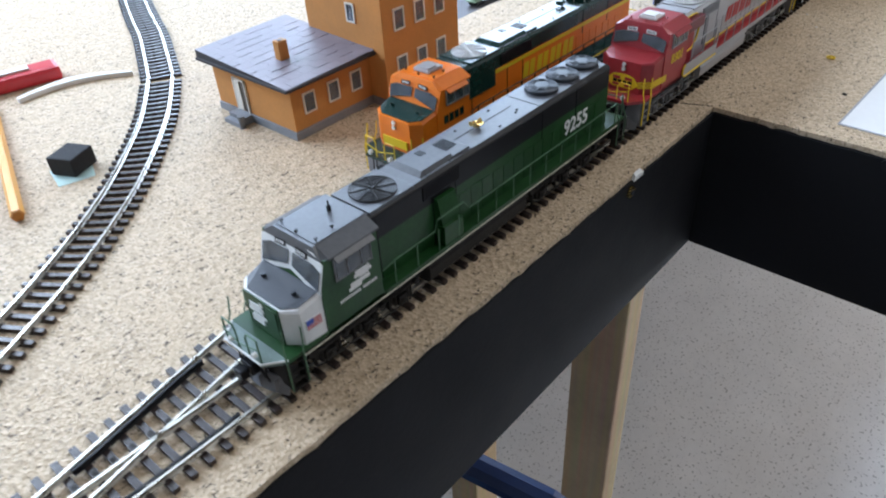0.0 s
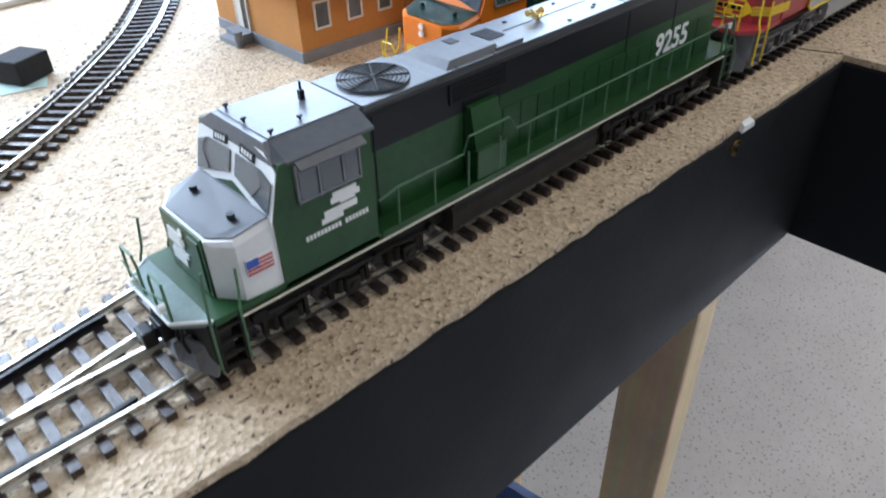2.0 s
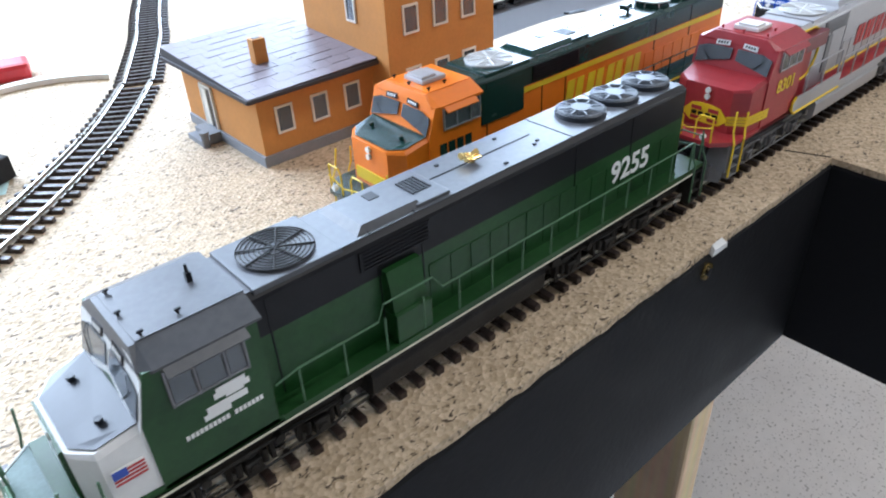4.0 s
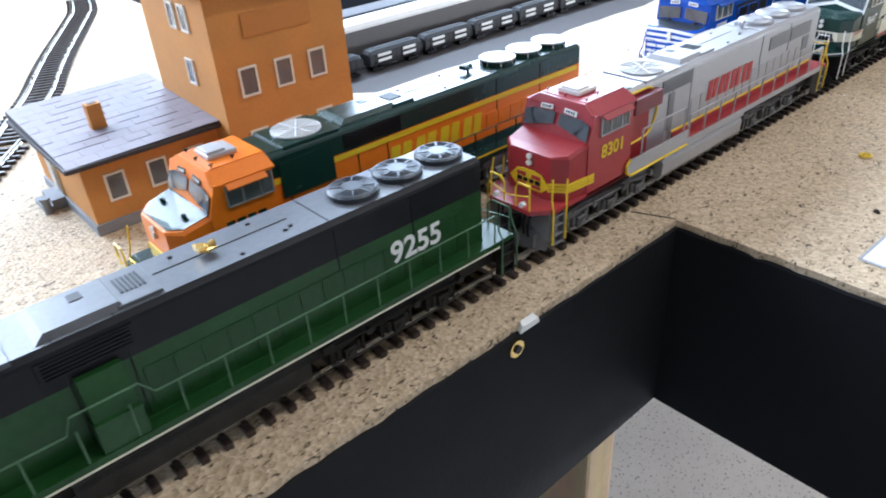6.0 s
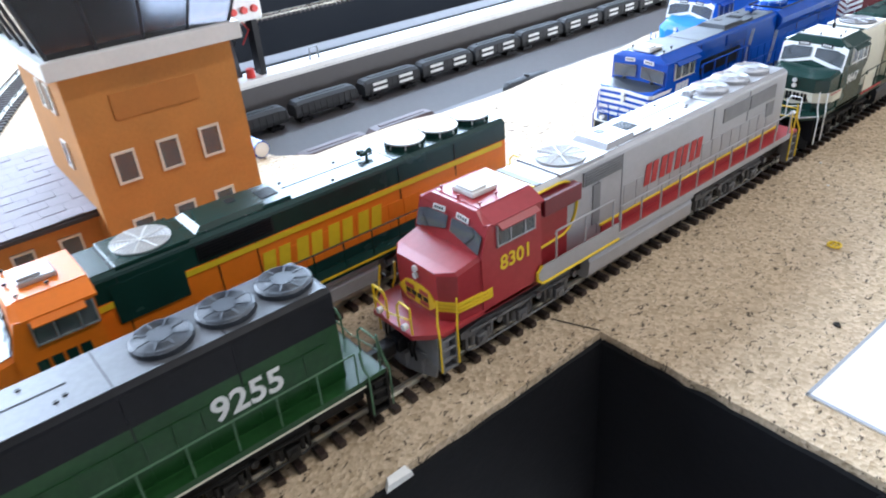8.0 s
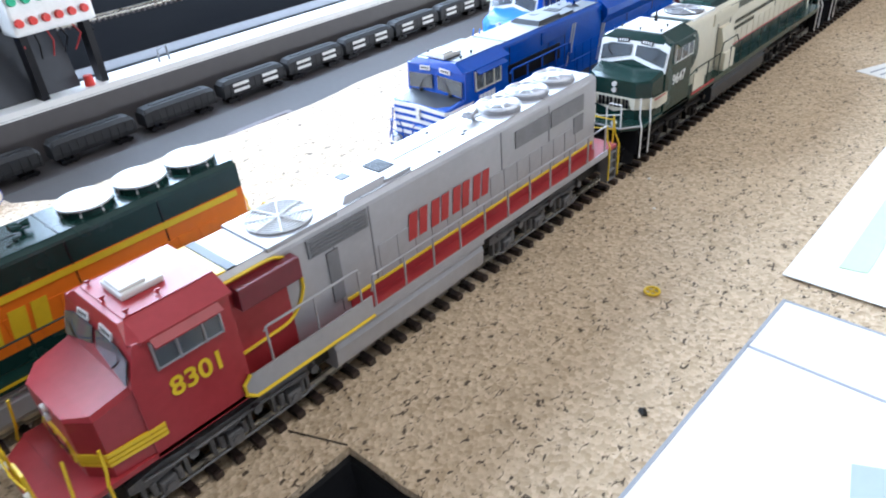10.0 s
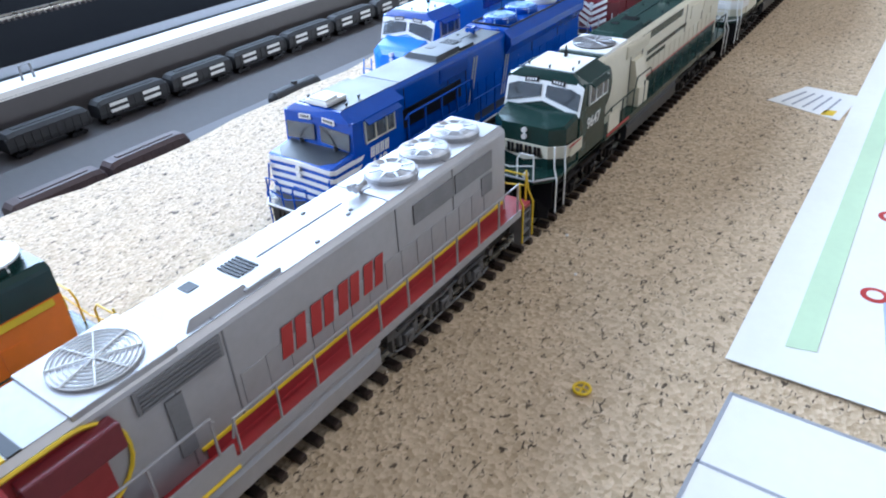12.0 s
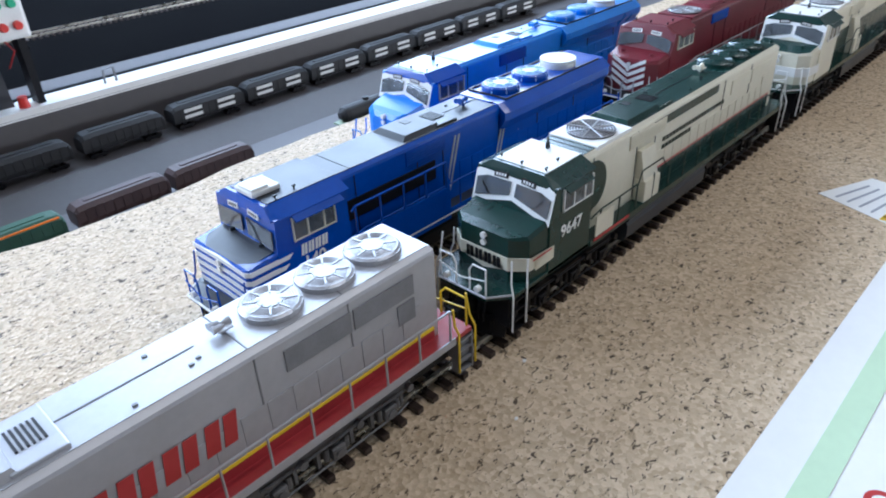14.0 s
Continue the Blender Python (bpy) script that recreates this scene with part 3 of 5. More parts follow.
            loft(bm, [[a + d * 0.25 + n * 0.0007, b + d * 0.25 + n * 0.0007, b + d * 0.75 + n * 0.0007, a + d * 0.75 + n * 0.0007], [a + d * 0.25 + n * 0.0008, b + d * 0.25 + n * 0.0008, b + d * 0.75 + n * 0.0008, a + d * 0.75 + n * 0.0008]])
            part("number_bar", bm, WHITE if g("board", BLACKP) is BLACKP else BLACKP, nb)
    # side windows
    for s in (-1, 1):
        for a, b in ((0.0385 + cs, 0.0440 + cs), (0.0446 + cs, 0.0510 + cs), (0.0516 + cs, 0.0560 + cs)):
            y = s * CW
            part("side_window", slab(a, b, min(y, y + s * 0.0003), max(y, y + s * 0.0003), ntop + 0.0006, zt - 0.0006), CAB_SHADE, cab)
            part("pane", slab(a + 0.0003, b - 0.0003, min(y + s * 0.00035, y + s * 0.0006), max(y + s * 0.00035, y + s * 0.0006), ntop + 0.0012, zt - 0.0009), GLASS, cab)
        fm = g("winframe", g("frame", SILVER))
        bm = bmesh.new()
        for a in (0.0380 + cs, 0.0441 + cs, 0.0511 + cs, 0.0560 + cs):
            box(bm, a, a + 0.0005, min(s * CW, s * (CW + 0.0008)), max(s * CW, s * (CW + 0.0008)), ntop + 0.0006, zt - 0.0006)
        box(bm, 0.0380 + cs, 0.0565 + cs, min(s * CW, s * (CW + 0.0008)), max(s * CW, s * (CW + 0.0008)), ntop + 0.0008, ntop + 0.0013)
        part("window_frame", bm, fm, cab)
        bm = bmesh.new()
        loft(bm, [[(x, s * CW, zt - 0.0003), (x, s * CW, zt + 0.0004), (x, s * (CW + 0.0026), zt - 0.0012), (x, s * (CW + 0.0026), zt - 0.0016)] for x in (0.0385 + cs, cab_r - 0.003)])
        part("sunshade", bm, g("cab_side_roof", g("cab_roof")), cab)
    # roof fittings
    if g("ac_unit"):
        ax = g("ac_x", 0.0400)
        bm = slab(ax, ax + 0.0115, -0.0050, 0.0062, zt + 0.0043, zt + 0.0062, 0.0006)
        box(bm, ax + 0.0005, ax + 0.0075, -0.0040, 0.0048, zt + 0.0060, zt + 0.0072, 0.0005)
        part("roof_air_unit", bm, g("ac_unit"), th, "white moulded roof unit")
    fit_mat = BLACKP if g("cab_roof") is not RED else RED
    for fx, fy in ((0.0385 + cs, -0.0100), (0.0385 + cs, 0.0100), (0.0375 + cs, 0.0), (0.0475 + cs, -0.0085)):
        bm = bmesh.new()
        cyl(bm, (fx, fy, zt + 0.004), 0.00035, 0.0012, "z", 6)
        box(bm, fx - 0.0007, fx + 0.0007, fy - 0.00025, fy + 0.00025, zt + 0.0050, zt + 0.0056)
        part("roof_fitting", bm, fit_mat, th)
    if g("antenna"):
        bm = bmesh.new()
        cyl(bm, (0.0545, 0.001, zt + 0.004), 0.0004, 0.0050, "z", 6)
        box(bm, 0.0538, 0.0552, 0.0004, 0.0016, zt + 0.0043, zt + 0.0068)
        part("antenna", bm, BLACKP, th)
    # long hood
    zs, ze, zr = g("split", 0.0370), 0.0500, 0.0520
    part("hood_side", prism_x([(-HW, DECK), (-HW, zs), (HW, zs), (HW, DECK)], cab_r, H_END), g("lower"), th)
    flare = g("flare")
    up_end = flare if flare else H_END
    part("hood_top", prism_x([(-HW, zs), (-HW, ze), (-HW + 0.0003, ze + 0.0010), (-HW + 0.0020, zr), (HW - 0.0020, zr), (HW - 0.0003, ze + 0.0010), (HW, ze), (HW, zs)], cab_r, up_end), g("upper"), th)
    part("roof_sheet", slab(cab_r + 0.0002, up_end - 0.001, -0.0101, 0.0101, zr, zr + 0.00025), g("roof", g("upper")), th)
    seam_mat = BLACKP if g("lower") is not SILVER else GREYP
    for sx in (g("seams") or (0.0655, 0.098, 0.113, 0.178, 0.208)):
        for s in (-1, 1):
            part("side_seam", slab(sx, sx + 0.0004, min(s * HW, s * (HW + 0.0002)), max(s * HW, s * (HW + 0.0002)), DECK + 0.001, ze), seam_mat, th)
        if not flare or sx < flare:
            part("roof_seam", slab(sx, sx + 0.0004, -0.0101, 0.0101, zr + 0.0002, zr + 0.0004), seam_mat, th)
    part("roof_seam", slab(0.128, 0.170, 0.0008, 0.0012, zr + 0.0002, zr + 0.00045), seam_mat, th)
    for rx, ry in ((0.124, -0.0052), (0.1265, -0.0038), (0.1660, -0.0052), (0.1685, -0.0040), (0.1505, -0.0078), (0.1350, 0.0060), (0.1600, 0.0066)):
        part("lifting_lug", slab(rx - 0.0006, rx + 0.0006, ry - 0.0004, ry + 0.0004, zr + 0.0002, zr + 0.0007), seam_mat, th)
    # doors
    dm = slab(0.0, 0.0072, -HW - 0.00022, -HW, DECK + 0.0014, 0.0352)
    dmesh = part("hood_door", dm, g("lower"), th)
    dmesh.location.x = 0.1150
    lx = 0.1232
    while lx < H_END - 0.012:
        for s in (1, -1):
            d = new("hood_door", dmesh.data)
            d.parent = th
            d.location.x = lx if s > 0 else lx + 0.0072
            d.rotation_euler.z = 0 if s > 0 else math.pi
        lx += 0.0080
    if flare:
        FW = 0.0162
        fprof = [(-HW, 0.0400), (-FW, 0.0455), (-FW, 0.0490), (-0.0115, 0.0525), (0.0115, 0.0525), (FW, 0.0490), (FW, 0.0455), (HW, 0.0400)]
        bm = bmesh.new()
        loft(bm, [[(flare, y * 0.96, z) for y, z in fprof], [(flare + 0.003, y, z) for y, z in fprof], [(H_END - 0.003, y, z) for y, z in fprof], [(H_END, y * 0.93, z) for y, z in fprof]])
        box(bm, flare - 0.001, H_END, -HW, HW, zs, 0.0480)
        part("radiator_hood", bm, g("upper"), th)
        bm = bmesh.new()
        for s in (-1, 1):
            box(bm, flare + 0.006, H_END - 0.005, min(s * 0.0112, s * 0.0106), max(s * 0.0112, s * 0.0106), 0.0525, 0.0532)
        box(bm, flare + 0.006, flare + 0.0068, -0.0112, 0.0112, 0.0525, 0.0532)
        part("radiator_coaming", bm, BLACKP, th)
        for k, fx in enumerate((flare + 0.016, flare + 0.038, flare + 0.061)):
            fan_cap(th, fx, 0.0088, 0.0526, g("fan_ring", g("upper")) if k < 2 else WHITE, PALEBLUE if k < 2 else WHITE, 0.0032)
    else:
        for fx in g("fans", (0.188, 0.2085, 0.2285)):
            fan_cap(th, fx - 0.0015, 0.0086, zr + 0.0002, g("fan_ring", g("upper")), g("fan_cap", g("upper")))
    if g("blower"):
        bx = g("blower")
        part("blower_plinth", slab(bx - 0.0125, bx + 0.0125, -0.0112, 0.0112, zr - 0.001, zr + 0.0009, 0.0003), g("plinth", g("roof", g("upper"))), th)
        flat_fan(th, bx, 0.0098, zr + 0.0009, g("fan_base", BLACKP), g("fan_wire", SILVER))
    if g("dyn"):
        a, b = g("dyn")
        bm = bmesh.new()
        loft(bm, [[(a, -0.0092, zr), (a, 0.0092, zr), (b, 0.0092, zr), (b, -0.0092, zr)], [(a + 0.003, -0.0075, zr + 0.0020), (a + 0.003, 0.0075, zr + 0.0020), (b - 0.001, 0.0075, zr + 0.0020), (b - 0.001, -0.0075, zr + 0.0020)]])
        box(bm, b - 0.002, b + 0.010, -0.0090, 0.0090, zr - 0.0005, zr + 0.0012, 0.0004)
        dh = part("equipment_hatch", bm, g("roof", g("upper")), th)
        bm = bmesh.new()
        for k in range(6):
            box(bm, b + 0.0010 + 0.0012 * k, b + 0.0016 + 0.0012 * k, -0.0035, 0.0045, zr + 0.0012, zr + 0.0016)
        box(bm, b - 0.0105, b - 0.007, 0.0012, 0.0050, zr + 0.0019, zr + 0.0022)
        part("vent_grille", bm, BLACKP, dh)
        for s in (-1, 1):
            ga, gb = g("grille_x", (a - 0.002, b - 0.001))
            bm = slab(ga, gb, min(s * (HW + 0.0006), s * HW), max(s * (HW + 0.0006), s * HW), 0.0438, 0.0498)
            for k in range(5):
                box(bm, ga + 0.001, gb - 0.001, min(s * (HW + 0.0006), s * (HW + 0.0010)), max(s * (HW + 0.0006), s * (HW + 0.0010)), 0.0443 + 0.0011 * k, 0.0447 + 0.0011 * k)
            part("intake_grille", bm, g("grille", BLACKP), th)
    if g("rad_panels"):
        for s in (-1, 1):
            for a, b, z0 in ((0.1865, 0.2085, 0.0405), (0.2095, 0.2325, 0.0405), (0.2255, 0.2325, 0.0320)):
                z1 = 0.0472 if z0 > 0.036 else 0.0390
                part("radiator_screen", slab(a, b, min(s * HW, s * (HW + 0.0004)), max(s * HW, s * (HW + 0.0004)), z0, z1), g("rad_panels"), th)
    # horn / bell
    hx = g("horn", 0.143)
    bm = bmesh.new()
    cyl(bm, (hx, 0, zr), 0.0007, 0.0028, "z", 8)
    for k, (dx, dy) in enumerate(((-0.0030, 0.0018), (-0.0030, -0.0004), (0.0026, 0.0006))):
        cyl(bm, (hx, dy, zr + 0.0026), 0.0005, dx, "x", 8, 0.0012)
    box(bm, hx - 0.002, hx + 0.002, -0.002, 0.002, zr + 0.0018, zr + 0.0024)
    part("air_horn", bm, g("horn_mat", g("upper")), th)
    # airbox and steps behind the cab
    for s in (-1, 1) if g("box") else ():
        bm = slab(0.0985, 0.1110, min(s * HW, s * CW), max(s * HW, s * CW), DECK, 0.0290, 0.0004)
        loft(bm, [[(0.0990, s * HW, 0.0288), (0.1105, s * HW, 0.0288), (0.1105, s * 0.0166, 0.0288), (0.0990, s * 0.0166, 0.0288)], [(0.0990, s * HW, 0.0415), (0.1105, s * HW, 0.0415), (0.1105, s * 0.0142, 0.0415), (0.0990, s * 0.0142, 0.0415)]])
        part("air_box", bm, g("airbox", g("lower")), th)
    # fuel tank
    tp = [(-0.0150, 0.0040), (-0.0166, 0.0062), (-0.0168, 0.0118), (-0.0155, 0.0146), (0.0155, 0.0146), (0.0168, 0.0118), (0.0166, 0.0062), (0.0150, 0.0040)]
    part("fuel_tank", prism_x(tp, 0.089, 0.160), g("tank", under), th)
    bm = bmesh.new()
    cyl(bm, (0.089, -0.0158, 0.0152), 0.0016, 0.071, "x", 10)
    cyl(bm, (0.089, 0.0158, 0.0152), 0.0016, 0.071, "x", 10)
    part("air_reservoir", bm, g("tank", under), th)
    truck(th, 0.0520, g("truck", under))
    truck(th, 0.1960, g("truck", under))
    # pilots, plough, couplers, steps
    for front in (True, False):
        ex, d = (0.0115, -1) if front else (L, 1)
        px = ex + d * 0.0015
        part("pilot", slab(min(ex - d * 0.004, px), max(ex - d * 0.004, px), -0.0165, 0.0165, 0.0052, 0.0178, 0.0003), g("pilot", under), th)
        if front:
            bm = bmesh.new()
            rings = []
            for q in range(9):
                y = -0.0150 + 0.0300 * q / 8
                nose_x = 0.0052 + 0.0042 * (abs(y) / 0.0150) ** 1.6
                rings.append([(nose_x + 0.0022, y, 0.0078), (nose_x, y, 0.0005), (nose_x + 0.0008, y, 0.0005), (nose_x + 0.0030, y, 0.0078)])
            loft(bm, rings)
            for q in range(4):
                y = -0.0105 + 0.0070 * q
                box(bm, 0.0048 + 0.0040 * (abs(y) / 0.0150) ** 1.6, 0.0100, y - 0.0003, y + 0.0003, 0.0012, 0.0070)
            part("snow_plough", bm, g("plough", GREYP), th)
            bm = bmesh.new()
            loft(bm, [[(0.0115, -0.0172, 0.0172), (0.0115, 0.0172, 0.0172), (0.0115, 0.0172, 0.0193), (0.0115, -0.0172, 0.0193)], [(0.0040, -0.0110, 0.0176), (0.0040, 0.0110, 0.0176), (0.0040, 0.0110, 0.0193), (0.0040, -0.0110, 0.0193)]])
            part("front_platform", bm, g("platform", g("deck", g("sill"))), th)
            if g("edge"):
                bm = bmesh.new()
                tube(bm, [(0.0115, -0.0174, 0.0192), (0.0038, -0.0111, 0.0192), (0.0038, 0.0111, 0.0192), (0.0115, 0.0174, 0.0192)], 0.00045, 6)
                part("platform_edge", bm, g("edge"), th)
        bm = slab(min(ex + d * 0.001, ex + d * 0.0095), max(ex + d * 0.001, ex + d * 0.0095), -0.0014, 0.0014, 0.0088, 0.0120, 0.0004)
        cx = ex + d * 0.0105
        box(bm, cx - 0.0018, cx + 0.0018, -0.0028, 0.0028, 0.0082, 0.0128, 0.0007)
        if front:
            box(bm, 0.0035, 0.0075, -0.0032, 0.0032, 0.0080, 0.0135, 0.0005)
        part("coupler", bm, BLACKP, th)
        for s in (-1, 1):
            sb = bmesh.new()
            for k in range(4):
                z = 0.0030 + 0.0042 * k
                box(sb, min(ex, ex - d * 0.0058), max(ex, ex - d * 0.0058), min(s * 0.0142, s * 0.0178), max(s * 0.0142, s * 0.0178), z, z + 0.0005)
            box(sb, min(ex - d * 0.0058, ex - d * 0.0064), max(ex - d * 0.0058, ex - d * 0.0064), min(s * 0.0142, s * 0.0178), max(s * 0.0142, s * 0.0178), 0.0026, 0.0178)
            box(sb, min(ex - d * 0.0002, ex + d * 0.0004), max(ex - d * 0.0002, ex + d * 0.0004), min(s * 0.0142, s * 0.0178), max(s * 0.0142, s * 0.0178), 0.0026, 0.0178)
            part("corner_steps", sb, g("pilot", under), th)
            hb = bmesh.new()
            rr = g("rail_r", 0.00032) * 1.15
            tube(hb, [(ex + d * 0.0012, s * 0.0180, 0.0040), (ex + d * 0.0012, s * 0.0182, 0.0190), (ex + d * 0.0004, s * 0.0166, 0.0235), (ex - d * 0.0006, s * 0.0160, 0.0320)], rr, 6)
            tube(hb, [(ex - d * 0.0066, s * 0.0180, 0.0040), (ex - d * 0.0066, s * 0.0182, 0.0200), (ex - d * 0.0076, s * 0.0174, 0.0235), (ex - d * 0.0080, s * 0.0172, 0.0300)], rr, 6)
            part("grab_rail", hb, g("grab", g("rails")), th)
        hb = bmesh.new()
        ox = 0.0048 if front else L - 0.0006
        wy = 0.0105 if front else 0.0160
        for s in (-1, 1):
            tube(hb, [(ox, s * wy, 0.0190), (ox, s * wy, 0.0300), (ox, s * wy * 0.45, 0.0300), (ox, s * wy * 0.30, 0.0275), (ox, s * wy * 0.30, 0.0190)], rr, 6)
        tube(hb, [(ox - 0.0006 if front else ox, -wy, 0.0258), (ox - 0.0012 if front else ox, 0, 0.0236), (ox - 0.0006 if front else ox, wy, 0.0258)], rr * 0.7, 5)
        part("end_handrail", hb, g("grab", g("rails")), th)
    # lamps
    for px, py, pz, pr in ((0.0034, -0.0072, 0.0212, 0.0012), (0.0034, 0.0072, 0.0212, 0.0012), (fr - 0.0010, 0, ntop - 0.0052, 0.0012), (fr - 0.0010, 0, ntop - 0.0080, 0.0012)):
        bm = bmesh.new()
        cyl(bm, (px, py, pz), pr, 0.0018, "x", 12)
        part("headlight", bm, LENS, th)
    for k, (hy, hz) in enumerate(((-0.0060, 0.0165), (-0.0085, 0.0160), (0.0060, 0.0165), (0.0085, 0.0160))):
        bm = bmesh.new()
        tube(bm, [(0.0100, hy, hz), (0.0070, hy * 1.02, hz - 0.001), (0.0062, hy * 0.95, hz - 0.006), (0.0072, hy * 0.90, hz - 0.0105)], 0.0005, 6)
        part("brake_hose", bm, BLACKP, th)
    # handrails along the walkways
    rr = g("rail_r", 0.00032)
    sb = bmesh.new()
    tube(sb, [(0, -0.0176, 0.0170), (0, -0.0178, 0.0308)], rr * 1.1, 6)
    smesh = None
    r0 = g("rail_start", cab_r + 0.0075)
    n = 11 if g("rail_start") else 14
    for k in range(n):
        xx = r0 + (L - 0.010 - r0) * k / (n - 1)
        for s in (1, -1):
            if smesh is None:
                ob = part("stanchion", sb, g("rails"), th)
                smesh = ob.data
            else:
                ob = new("stanchion", smesh)
                ob.parent = th
            ob.location.x = xx
            ob.rotation_euler.z = 0 if s > 0 else math.pi
    for s in (-1, 1):
        hb = bmesh.new()
        rise = 0.0048 if g("box") else 0.0
        start = [(r0 - 0.0012, s * 0.0178, 0.0255), (r0, s * 0.0178, 0.0308)] if g("rail_start") else [(cab_r + 0.001, s * 0.0176, 0.0292)]
        run = [(cab_r + 0.0075, 0.0308), (0.0925, 0.0308), (0.0945, 0.0308 + rise), (0.1115, 0.0308 + rise), (0.1150, 0.0308), (L - 0.010, 0.0308)]
        tube(hb, start + [(a, s * 0.0178, z) for a, z in run if a > g("rail_start", 0.0)], rr, 6)
        if g("midrail"):
            tube(hb, [(cab_r + 0.0075, s * 0.0178, 0.0252), (L - 0.010, s * 0.0178, 0.0252)], rr * 0.7, 5)
        part("handrail", hb, g("rails"), th)
    return th


PLATFORM = mat("pale_green_platform", (0.16, 0.22, 0.20), 0.6, 0, 0.25, 120)
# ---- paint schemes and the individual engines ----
GREEN_STYLE = dict(nose=WHITE, nose_topmat=DKGREY, nose_top=0.0385, hood_end=0.2400, length=0.2510, fans=(0.1960, 0.2145, 0.2330), split=0.0400, cab=BN_GREEN, cab_roof=SKYLIT_BLACK, frame=WHITE, winframe=GREYP, lower=BN_GREEN, upper=BLACKP, roof=SKYLIT_BLACK, sill=BN_GREEN, deck=BN_GREEN, platform=PLATFORM,
                   rails=RAIL_GREEN, grab=RAIL_GREEN, edge=WHITE, blower=0.0765, dyn=(0.0945, 0.117), fan_ring=DKGREY, fan_cap=DKGREY, fan_base=SKYLIT_BLACK, fan_wire=GRIME, horn=0.144,
                   horn_mat=BRASS, sill_line=CREAM, low_line=True, antenna=True, cab_rear=0.0605, box=True)
green = locomotive("weathered green and black model diesel with white cab front", -0.3375, 0.0, GREEN_STYLE)
RED_STYLE = dict(nose=RED, cab=RED, cab_roof=RED, lower=SILVER, upper=SILVER, roof=SILVER, sill=SILVER, deck=RED, rails=SILVER, grab=YELLOW, nose_top=0.0412, cab_z=0.0506, rail_start=0.1065, grille_x=(0.0890, 0.1120), blower=0.0900, dyn=(0.106, 0.126),
                 fan_ring=SILVER, fan_cap=SILVER, fan_base=SILVER, fan_wire=WHITE, grille=GREYP, rad_panels=GREYP, under=GRIME, truck=TRUCKGREY, tank=SILVER, ac_unit=WHITE, cab_rear=0.060, board=WHITE,
                 horn=0.178, fans=(0.194, 0.212, 0.230), hood_end=0.242, length=0.252, pilot=GREYP, rail_r=0.00036)
red = locomotive("red and silver model diesel with yellow nose band", -0.0745, 0.0, RED_STYLE)
EXEC_STYLE = dict(box=True, airbox=CREAM, plinth=WHITE, nose=DKGREEN, cab=DKGREEN, cab_roof=WHITE, cab_side_roof=DKGREEN, frame=WHITE, lower=CREAM, upper=CREAM, roof=DKGREEN, sill=DKGREEN, deck=DKGREEN, rails=DKGREEN, grab=WHITE, nose_top=0.0400, edge=SILVER,
                  blower=0.0820, dyn=(0.094, 0.122), fan_ring=DKGREEN, fan_cap=DKGREEN, fan_base=BLACKP, fan_wire=SILVER, under=BLACKP, plough=BLACKP, tank=DKGREY, rad_panels=CREAM, antenna=True, horn=0.176,
                  fans=(0.194, 0.2115, 0.229), hood_end=0.242, length=0.252, grille=CREAM)
cream = locomotive("dark green and cream model diesel with white window surrounds", 0.1885, 0.0, EXEC_STYLE)
EXEC_PALE = dict(EXEC_STYLE, cab=CREAM, frame=WHITE, nose=CREAM, nose_topmat=DKGREEN, lower=DKGREEN, upper=CREAM)
cream2 = locomotive("cream and dark green model diesel coupled at the rear", 0.4530, 0.0, EXEC_PALE)
ORANGE_STYLE = dict(nose=ORANGE, nose_topmat=DKGREEN, cab=ORANGE, cab_roof=ORANGE, winframe=SILVER, lower=ORANGE, upper=DKGREEN, roof=DKGREEN, sill=DKGREEN, deck=DKGREEN, rails=DKGREEN, grab=YELLOW,
                    blower=0.0790, dyn=(0.094, 0.122), fan_cap=WHITE, fan_ring=DKGREEN, fan_base=SILVER, fan_wire=WHITE, under=GREYP, truck=GREYP, tank=SILVER, sill_line=YELLOW, ac_unit=SILVER, split=0.0425, hood_end=0.2385, length=0.2490,
                    horn=0.172, fans=(0.193, 0.2115, 0.230), grille=BLACKP)
orange = locomotive("orange and dark green model diesel with yellow stripes", -0.2060, T2, ORANGE_STYLE)
BLUE_STYLE = dict(nose=BLUE, nose_topmat=DKGREY, square_nose=True, cab=BLUE, cab_roof=DKGREY, cab_side_roof=BLUE, lower=BLUE, upper=BLUE, roof=DKGREY, sill=BLUE, deck=DKGREY, rails=BLUE, flare=0.150, winframe=CREAM,
                  dyn=(0.094, 0.116), grille=BLUE, small_win=True, wind_top=0.0318, nose_top=0.0385, cab_shift=-0.0055, nose_front=0.0130, ac_x=0.0275, cab_z=0.0488, under=BLACKP, ac_unit=WHITE, edge=WHITE, board=WHITE, horn=0.140, midrail=False, sill_line=WHITE, low_line=True)
blue = locomotive("deep blue model diesel with white nose stripes", 0.1220, T2, BLUE_STYLE)
# Pale blue cab roof: the sky it reflects is put into the colour.
SKY_STYLE = dict(BLUE_STYLE, nose=LTBLUE, nose_topmat=None, square_nose=False, round_nose=True, cab=LTBLUE, cab_roof=PALEBLUE, cab_side_roof=BLUE, frame=WHITE, lower=LTBLUE, upper=LTBLUE, roof=LTBLUE, sill=LTBLUE, ac_unit=None, antenna=True, small_win=False, wind_top=0.0345, nose_top=0.0405, cab_shift=0.0, nose_front=0.0165, cab_z=0.0500,
                 deck=LTBLUE, rails=LTBLUE, board=BLACKP)
skyblue = locomotive("bright blue model diesel with white window surrounds", 0.2440, T3, SKY_STYLE)
